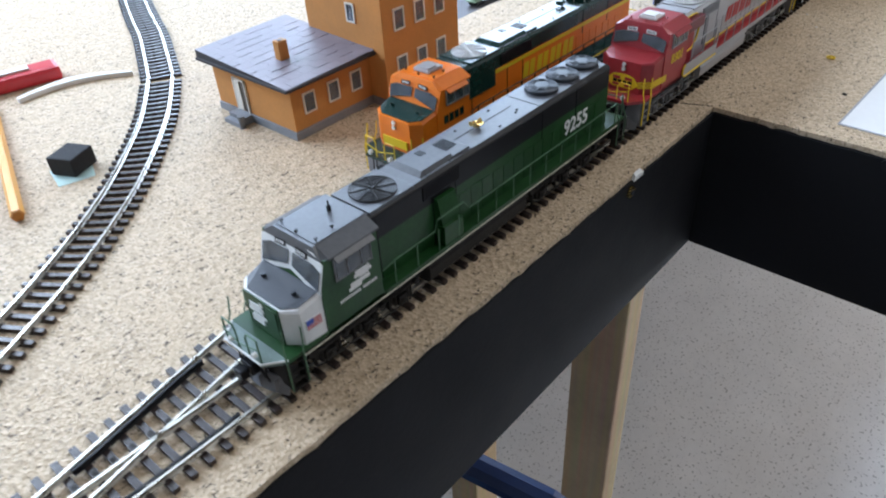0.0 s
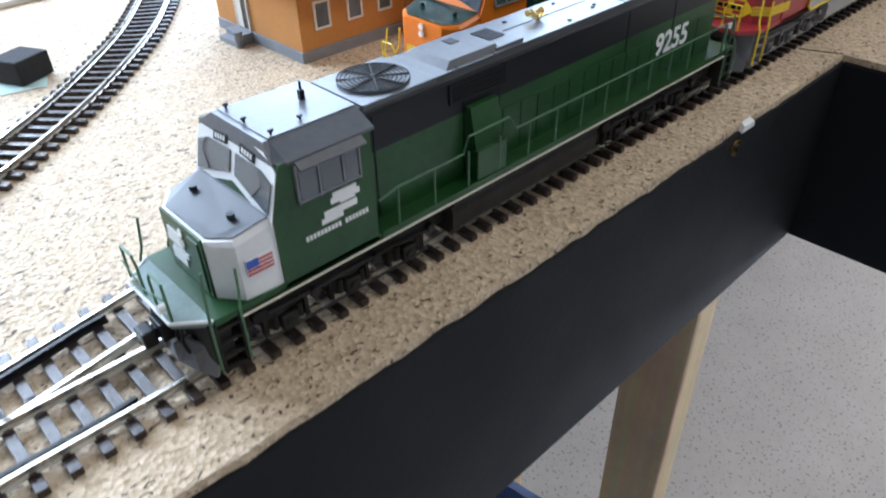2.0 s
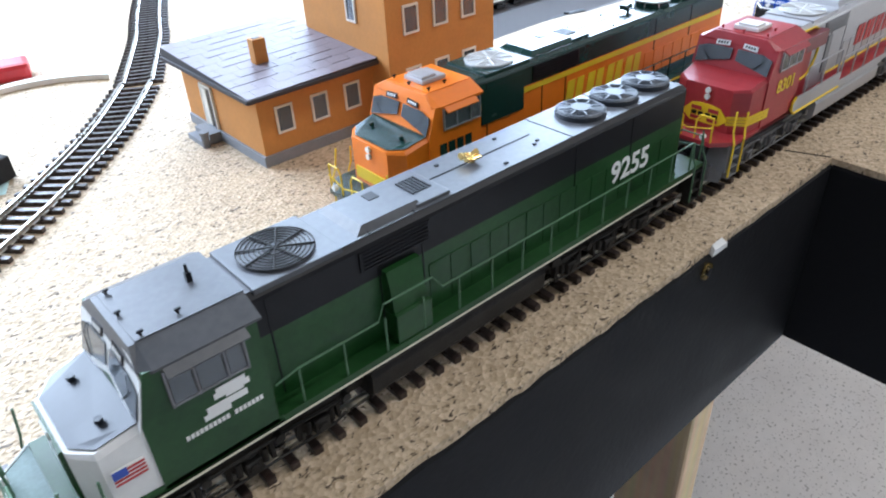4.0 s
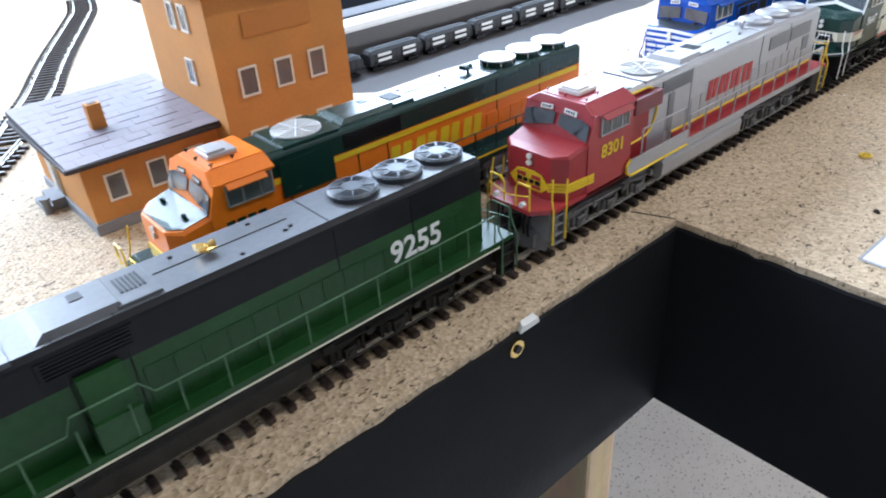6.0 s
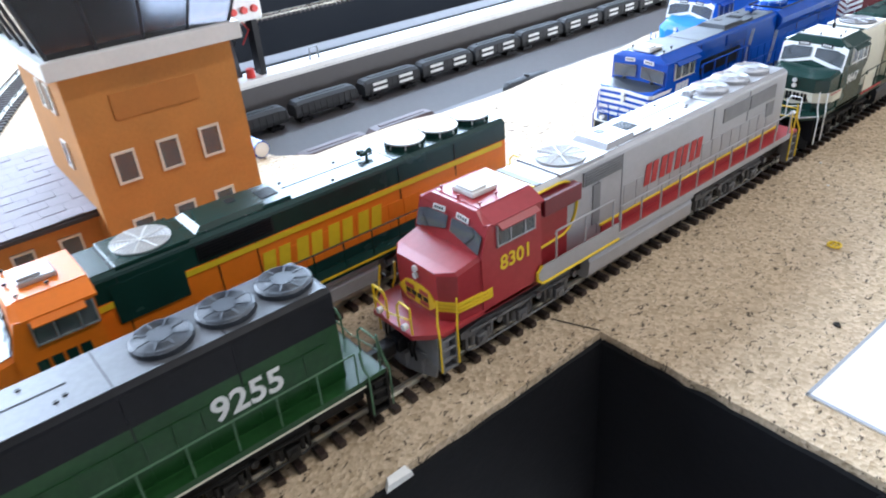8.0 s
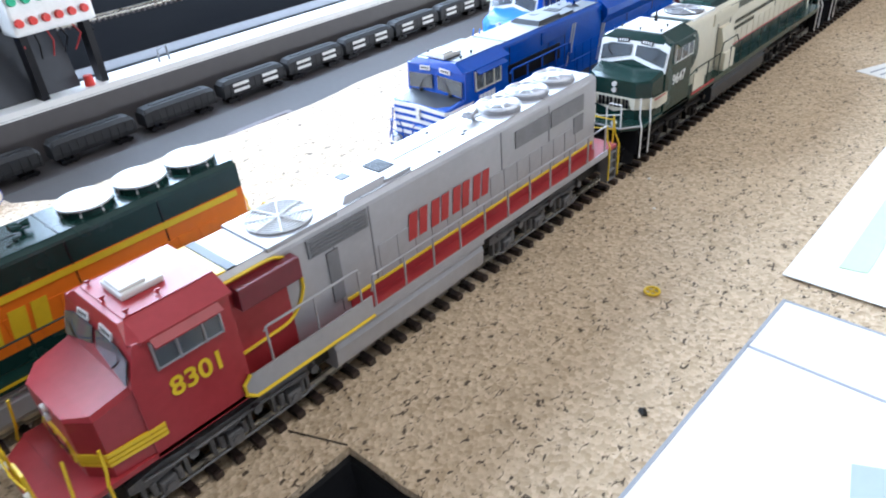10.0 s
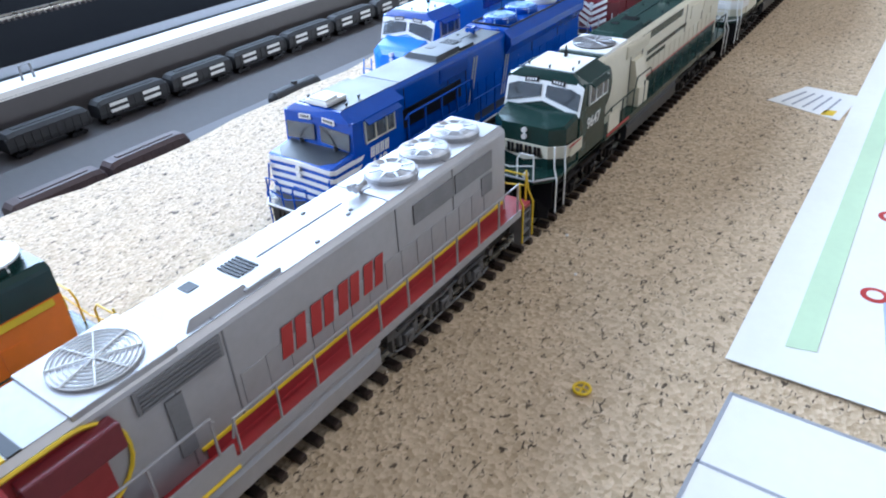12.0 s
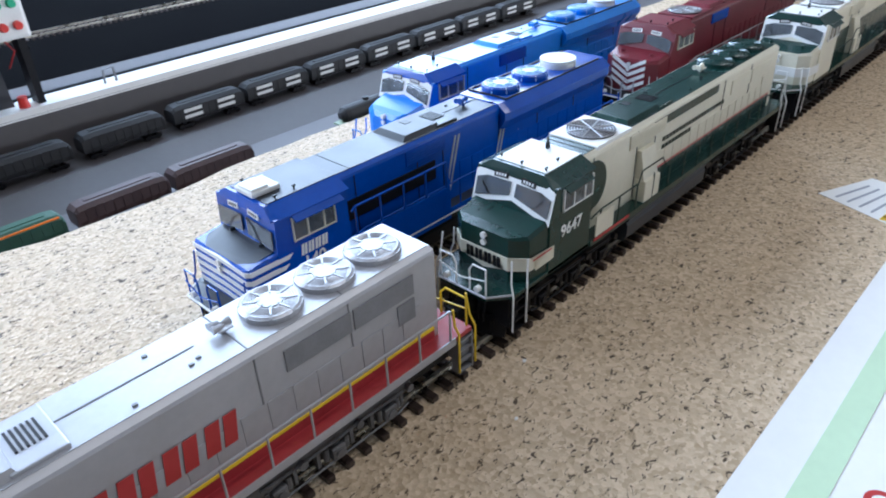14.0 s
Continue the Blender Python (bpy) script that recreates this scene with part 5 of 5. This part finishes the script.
for a, b in (((0.019, -0.1045), (0.139, -0.1070)), ((0.0195, -0.104), (0.0125, -0.320)), ((0.1385, -0.107), (0.1355, -0.330)), ((0.108, -0.106), (0.102, -0.325))):
    d = Vector((b[0] - a[0], b[1] - a[1])).normalized()
    n = Vector((-d.y, d.x)) * 0.00055
    printed(drawing, [(a[0] + n.x, a[1] + n.y), (b[0] + n.x, b[1] + n.y), (b[0] - n.x, b[1] - n.y), (a[0] - n.x, a[1] - n.y)], 0.00062, PRINT_GREY, "printed_line")
printed(drawing, [(0.062, -0.150), (0.078, -0.146), (0.096, -0.185), (0.080, -0.190)], 0.00062, PRINT_BLUE, "printed_patch")
leaflet = sheet("leaflet", [(0.153, -0.101), (0.58, -0.1005), (0.59, -0.36), (0.152, -0.37)], "large white leaflet with a pale green printed border", "leaflet", z=0.0008, t=0.0004)
printed(leaflet, [(0.168, -0.1155), (0.58, -0.1110), (0.58, -0.1190), (0.170, -0.1245)], 0.0013, PRINT_GREEN, "green_band")
for k in range(3):
    cx, cy = 0.212 + 0.062 * k, -0.1355 + 0.002 * k
    bm = bmesh.new()
    cyl(bm, (cx, cy, 0.0013), 0.0046, 0.00015, "z", 24)
    d1 = part("red_print_dot", bm, INK_RED, leaflet)
    bm = bmesh.new()
    cyl(bm, (cx, cy, 0.00145), 0.0027, 0.0001, "z", 24)
    part("white_print_dot", bm, PAPER, d1)
    printed(leaflet, [(cx + 0.022, cy - 0.016), (cx + 0.042, cy - 0.015), (cx + 0.042, cy - 0.002), (cx + 0.022, cy - 0.003)], 0.0013, PRINT_LINE, "printed_photo")
printed(leaflet, [(0.158, -0.146), (0.212, -0.138), (0.216, -0.147), (0.162, -0.158)], 0.0013, PRINT_BLUE, "printed_patch")
slip = sheet("paper_slip", [(0.423, -0.073), (0.418, -0.102), (0.376, -0.098), (0.390, -0.058)], "small white paper slip with faint printed lines", "paper")
for k in range(5):
    u = 0.15 + 0.15 * k
    a, b = Vector((0.390, -0.058)).lerp(Vector((0.376, -0.098)), u), Vector((0.423, -0.073)).lerp(Vector((0.418, -0.102)), u)
    a, b = a.lerp(b, 0.1), a.lerp(b, 0.75)
    printed(slip, [(a.x, a.y), (b.x, b.y), (b.x - 0.001, b.y - 0.001), (a.x - 0.001, a.y - 0.001)], 0.00032, PRINT_GREY, "print_line")
printed(slip, [(0.380, -0.088), (0.388, -0.089), (0.389, -0.095), (0.381, -0.094)], 0.00032, YELLOW, "yellow_mark")
wheel = thing("brake_wheel", pose(0.117, -0.0685, 0.0006), "tiny yellow plastic brake wheel lying on the cork", "model part")
bm = bmesh.new()
tube(bm, [(0.0026 * math.cos(2 * math.pi * k / 18), 0.0026 * math.sin(2 * math.pi * k / 18), 0.0004) for k in range(19)], 0.0005, 6)
part("wheel_rim", bm, YELLOW, wheel)
bm = bmesh.new()
for k in range(2):
    a = k * math.pi / 2
    tube(bm, [(0.0026 * math.cos(a), 0.0026 * math.sin(a), 0.0004), (-0.0026 * math.cos(a), -0.0026 * math.sin(a), 0.0004)], 0.00035, 5)
part("wheel_spokes", bm, YELLOW, wheel)


def crumb(name, x, y, r, material, label, category="crumb"):
    bm = bmesh.new()
    bmesh.ops.create_icosphere(bm, subdivisions=1, radius=r)
    for v in bm.verts:
        v.co *= random.uniform(0.6, 1.3)
        v.co.z = max(-r * 0.3, v.co.z * 0.5)
    ob = part(name, bm, material)
    ob.matrix_world = pose(x, y, r * 0.3)
    return tagged(ob, label, category, "crumbs on the cork")


crumb("cork_crumb", 0.0625, -0.0945, 0.0019, GRIME, "dark brown cork crumb lying loose")
crumb("plaster_crumb", 0.197, -0.025, 0.0009, WHITE, "tiny white plaster crumb lying loose")
crumb("plaster_crumb", 0.173, -0.040, 0.0008, WHITE, "tiny white plaster crumb lying loose")
seam = part("sheet_seam", prism_z([(0.0003, -0.0345), (-0.0001, -0.0345), (-0.0074, -0.0160), (-0.0070, -0.0160)], 0.0001, 0.0004), GRIME)
tagged(seam, "dark hairline seam between two cork sheets", "seam", "", "structure")
# pencil, sponge, scrap, knife
pencil = thing("pencil", pose(-0.3390, 0.2040, 0.0038, 0, 0, 73), "yellow hexagonal pencil lying on the cork", "pencil")
bm = bmesh.new()
cyl(bm, (0, 0, 0), 0.0038, 0.17, "x", 6)
part("barrel", bm, mat("pencil_paint", (0.72, 0.33, 0.03), 0.35, 0, 0.06, 50), pencil)
bm = bmesh.new()
cyl(bm, (-0.0012, 0, 0), 0.0030, 0.0012, "x", 6, 0.0038)
part("end_cap", bm, mat("pencil_end", (0.45, 0.16, 0.02), 0.5, 0, 0.1, 90), pencil)
FOAM = mat("black_foam", (0.022, 0.022, 0.024), 0.9, 0, 0.4, 300, 0.0006)
sponge = part("sanding_block", slab(-0.0098, 0.0098, -0.0088, 0.0088, 0, 0.0115, 0.0010), FOAM)
sponge.matrix_world = pose(-0.2925, 0.2350, 0.0006, 0, 0, 26)
tagged(sponge, "black foam sanding block resting on a paper scrap", "block")
sheet("paper_scrap", [(-0.309, 0.222), (-0.289, 0.217), (-0.283, 0.233), (-0.304, 0.245)], "pale turquoise paper scrap under a foam block", "paper", material=mat("turquoise_paper", (0.50, 0.68, 0.64), 0.7, 0, 0.05, 30))
arc_in, arc_out = [], []
for k in range(11):
    u = k / 10
    p = Vector((-0.2720, 0.3640)).lerp(Vector((-0.1960, 0.3400)), u) + Vector((0.25, 1.0)) * 0.013 * math.sin(math.pi * u)
    w = 0.0045 * (1 - 0.55 * abs(2 * u - 1))
    arc_in.append((p.x, p.y - w))
    arc_out.append((p.x, p.y + w))
strip_pc = part("curved_strip", prism_z(arc_in + arc_out[::-1], 0.0002, 0.0036), WHITE)
tagged(strip_pc, "curved strip of white plastic moulding", "strip")
knife = thing("utility_knife", pose(-0.258, 0.3960, 0.0, 0, 0, -12), "red and white plastic craft knife lying down", "knife")
part("grip", slab(-0.060, 0.030, -0.011, 0.011, 0.0002, 0.011, 0.003), mat("red_plastic", (0.55, 0.03, 0.04), 0.35, 0, 0.08, 50), knife)
part("slider", slab(-0.040, 0.010, -0.004, 0.004, 0.011, 0.0128, 0.0006), WHITE, knife)
part("blade_holder", slab(-0.100, -0.060, -0.009, 0.009, 0.001, 0.008, 0.002), BLACKP, knife)
tube_th = thing("blue_tube", pose(-0.006, 0.240, 0.0057, 0, 0, -84), "short blue plastic tube lying near the tower", "tube")
bm = bmesh.new()
cyl(bm, (-0.012, 0, 0), 0.0055, 0.024, "x", 20)
part("tube_body", bm, BLUE, tube_th)
bm = bmesh.new()
cyl(bm, (0.012, 0, 0), 0.0048, 0.0006, "x", 18)
part("tube_end", bm, WHITE, tube_th, "pale end cap")

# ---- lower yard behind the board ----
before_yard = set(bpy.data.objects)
YARD = mat("grey_yard_surface", (0.095, 0.088, 0.090), 0.6, 0, 0.08, 12, 0.0002)
BROWN = mat("hopper_brown", (0.050, 0.026, 0.026), 0.5, 0, 0.2, 60)
COAL = mat("coal_black", (0.016, 0.016, 0.018), 0.6, 0, 0.3, 90)
structure("yard_ground", prism_x([(0.15, -0.140), (0.605, -0.140), (0.645, -0.118), (0.70, -0.118), (0.70, -0.16), (0.15, -0.16)], 0.0, 2.3), YARD, "smooth grey painted surface of a lower yard", "ground")
# The unseen deep base is added to keep window light from under the table.
structure("yard_ledge", prism_x([(0.700, -0.55), (0.698, -0.062), (0.704, -0.058), (0.80, -0.058), (0.80, -0.55)], 0.0, 2.3), YARD, "grey ledge stepping up behind the yard, its unseen base blocking window light", "ledge")
# Window light on the ledge top is put into this white.
structure("ledge_strip", prism_x([(0.6975, -0.064), (0.700, -0.0555), (0.736, -0.0548), (0.736, -0.0575), (0.704, -0.0575), (0.700, -0.064)], 0.0, 2.3), mat("window_lit_ledge", (0.82, 0.82, 0.80), 0.35, 0, 0.03, 20), "strip capping the ledge, window light put into its white colour", "trim")
BACKBOARD = mat("black_backboard", (0.003, 0.003, 0.004), 0.9, 0, 0.2, 20)
BACKBOARD.node_tree.nodes["Principled BSDF"].inputs["Specular IOR Level"].default_value = 0.1
# Added board stands in for unlit space; tilted so window light clears it.
structure("backboard", prism_x([(0.802, -0.058), (0.812, -0.058), (0.925, 0.036), (0.915, 0.036)], 0.0, 2.3), BACKBOARD, "matt black board leaning back, standing in for the dark behind the yard", "wall")
track([(0.05 + 0.1 * i, 0.772) for i in range(23)], "track on the grey ledge by the backboard").location.z = -0.058
structure("ledge_kerb", slab(0.05, 2.3, 0.740, 0.744, -0.058, -0.053), DKGREY, "low dark kerb along the ledge track", "trim")


def freight_car(x, y, z, kind, body, label):
    th = thing("freight_car", pose(x, y, z), label, "freight car", "freight cars in the lower yard")
    L = 0.098
    if kind == "tank":
        bm = bmesh.new()
        prof = []
        for a, r in ((0.004, 0.004), (0.010, 0.0095), (0.016, 0.0105), (L - 0.016, 0.0105), (L - 0.010, 0.0095), (L - 0.004, 0.004)):
            prof.append([(a, r * math.cos(2 * math.pi * k / 18), 0.019 + r * math.sin(2 * math.pi * k / 18)) for k in range(18)])
        loft(bm, prof)
        cyl(bm, (L / 2, 0, 0.029), 0.004, 0.003, "z", 14)
        part("tank", bm, body, th)
        part("frame", slab(0.0, L, -0.009, 0.009, 0.0075, 0.0095), mat_green_frame, th, "pale green side frame")
    else:
        rings = []
        for a, zt in ((0.0, 0.0260), (0.004, 0.0300), (0.012, 0.0310), (L - 0.012, 0.0310), (L - 0.004, 0.0300), (L, 0.0260)):
            rings.append([(a, -0.0105, 0.010), (a, -0.0118, 0.015), (a, -0.0118, zt - 0.004), (a, -0.008, zt), (a, 0.008, zt), (a, 0.0118, zt - 0.004), (a, 0.0118, 0.015), (a, 0.0105, 0.010)])
        part("body", loft(bmesh.new(), rings), body, th)
        rb = slab(0.0, 0.0010, -0.0124, -0.0116, 0.0105, 0.0268)
        rm = part("rib", rb, body, th)
        for k in range(1, 11):
            r = new("rib", rm.data)
            r.parent = th
            r.location.x = 0.0095 * k
        part("roof_hatch", slab(0.014, L - 0.014, -0.003, 0.003, 0.0310, 0.0320, 0.0003), body, th)
        if kind == "white_marks":
            for k in range(2):
                for zz in (0.0140, 0.0215):
                    part("white_panel", slab(0.014 + 0.046 * k, 0.038 + 0.046 * k, -0.0128, -0.0124, zz, zz + 0.0040, 0.0002), WHITE, th)
    for xc in (0.016, L - 0.016):
        bm = bmesh.new()
        box(bm, xc - 0.010, xc + 0.010, -0.0085, -0.0070, 0.0020, 0.0055, 0.0004)
        box(bm, xc - 0.010, xc + 0.010, 0.0070, 0.0085, 0.0020, 0.0055, 0.0004)
        for k in (-1, 1):
            cyl(bm, (xc + 0.006 * k, -0.0068, 0.0032), 0.0032, 0.0136, "y", 12)
        box(bm, xc - 0.003, xc + 0.003, -0.004, 0.004, 0.004, 0.0105)
        part("truck", bm, BLACKP, th)
    return th


mat_green_frame = mat("pale_green_frame", (0.20, 0.26, 0.17), 0.5, 0, 0.15, 60)
for xx in (0.176, 0.280):
    freight_car(xx, 0.552, -0.140, "hopper", BROWN, "dark maroon-brown covered hopper car in the lower yard")
gcar = freight_car(0.068, 0.552, -0.140, "hopper", mat("green_car", (0.03, 0.09, 0.06), 0.5, 0, 0.2, 60), "dark green freight car with an orange roof line")
part("roof_stripe", slab(0.004, 0.094, -0.0112, -0.0100, 0.0275, 0.0292), ORANGE, gcar)
freight_car(0.510, 0.552, -0.140, "tank", COAL, "black tank car with a pale green frame")
for i, xx in enumerate((0.02, 0.130, 0.240)):
    freight_car(xx, 0.672, -0.118, "hopper", COAL, "black freight car with a curved roof")
for i in range(7):
    freight_car(0.350 + 0.104 * i, 0.672, -0.118, "white_marks", COAL, "black freight car with pale panels on its side")

# control box on the ledge
cb = thing("control_box", pose(0.208, 0.712, 0.0165, 0, 0, 4), "white control box with green and red push buttons", "control box")
part("box_shell", slab(-0.060, 0.032, -0.012, 0.020, 0.0, 0.060, 0.004), WHITE, cb)
GBTN = mat("green_button", (0.02, 0.42, 0.22), 0.3, 0, 0.05, 60)
RBTN = mat("red_button", (0.65, 0.04, 0.03), 0.3, 0, 0.05, 60)
for k in range(6):
    for zz, m_ in ((0.036, GBTN), (0.014, RBTN)):
        bm = bmesh.new()
        cyl(bm, (-0.052 + 0.0145 * k, -0.012, zz), 0.0048, -0.004, "y", 16, 0.0040)
        part("push_button", bm, m_, cb)
for k in range(6):
    bm = bmesh.new()
    tube(bm, [(-0.05 + 0.014 * k, 0.002, 0.001), (-0.052 + 0.016 * k, -0.004, -0.012), (-0.048 + 0.013 * k, 0.004, -0.030)], 0.0009, 5)
    part("wire", bm, (INK_RED, BLACKP)[k % 2], cb)
for lx in (-0.050, 0.022):
    part("foot", slab(lx - 0.004, lx + 0.004, -0.004, 0.012, -0.0725, 0.0), BLACKP, cb)
clip_th = thing("wire_bracket", pose(0.312, 0.718, -0.055), "small bent grey wire bracket on the ledge", "bracket")
bm = bmesh.new()
tube(bm, [(-0.007, 0, 0), (-0.006, 0, 0.016), (0.006, 0, 0.017), (0.007, 0, 0.0)], 0.0016, 6)
part("wire_loop", bm, GREYP, clip_th)
panel = part("leaning_panel", prism_x([(0.0, 0.0), (0.006, 0.0), (0.050, 0.20), (0.044, 0.20)], -0.14, 0.0), mat("slate_grey_board", (0.05, 0.055, 0.065), 0.6, 0, 0.1, 20))
panel.matrix_world = pose(0.205, 0.722, -0.055)
tagged(panel, "dark slate-grey board leaning at the ledge", "panel")
sw = thing("signal_lamp", pose(0.212, 0.712, -0.0555), "small red lamp at the foot of the grey board", "lamp")
bm = bmesh.new()
cyl(bm, (0, 0, 0), 0.006, 0.012, "z", 14, 0.005)
part("lamp_body", bm, RBTN, sw)

# yard lowered, shifted and enlarged about a camera point to fit the view
VIEW_FIT = Matrix.Translation((-0.040, -0.145, 0.162)) @ Matrix.Scale(1.35, 4) @ Matrix.Translation((0.070, 0.137, -0.196))
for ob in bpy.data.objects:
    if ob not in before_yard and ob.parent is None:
        ob.matrix_world = VIEW_FIT @ ob.matrix_world

# ---- under the table ----
NAVY = mat("navy_plastic", (0.012, 0.03, 0.10), 0.35, 0, 0.1, 20)
chair = thing("garden_chair", pose(0, 0, 0), "dark blue plastic chair pushed under the table", "chair")
for ax in (-0.14, -0.56):
    bm = bmesh.new()
    arm = [(ax - 0.03, 0.30, -0.300), (ax - 0.015, 0.14, -0.298), (ax - 0.004, 0.066, -0.300), (ax + 0.010, -0.012, -0.304), (ax + 0.022, -0.065, -0.330), (ax + 0.026, -0.085, -0.40), (ax + 0.020, -0.080, -0.52), (ax + 0.025, -0.090, FZ)]
    tube(bm, arm, 0.013, 10)
    part("armrest", bm, NAVY, chair)
part("seat", slab(-0.56, -0.16, -0.06, 0.36, -0.475, -0.450, 0.010), NAVY, chair)
part("backrest", slab(-0.56, -0.16, 0.34, 0.365, -0.45, -0.17, 0.010), NAVY, chair)
for lx in (-0.54, -0.18):
    part("leg", slab(lx - 0.016, lx + 0.016, 0.32, 0.352, FZ, -0.46, 0.004), NAVY, chair)
bottle = thing("water_bottle", pose(-0.185, 0.085, -0.450), "translucent blue plastic water bottle on the chair seat", "bottle")
bm = bmesh.new()
loft(bm, [[(r * math.cos(2 * math.pi * k / 24), r * math.sin(2 * math.pi * k / 24), z) for k in range(24)] for r, z in ((0.028, 0.0), (0.031, 0.004), (0.031, 0.045), (0.029, 0.050), (0.031, 0.055), (0.031, 0.085), (0.024, 0.102), (0.013, 0.112), (0.012, 0.122))])
part("bottle_body", bm, glass_mat("blue_bottle", (0.25, 0.55, 0.80), 0.08), bottle)
bm = bmesh.new()
cyl(bm, (0, 0, 0.120), 0.0145, 0.016, "z", 20)
part("cap", bm, BLACKP, bottle)
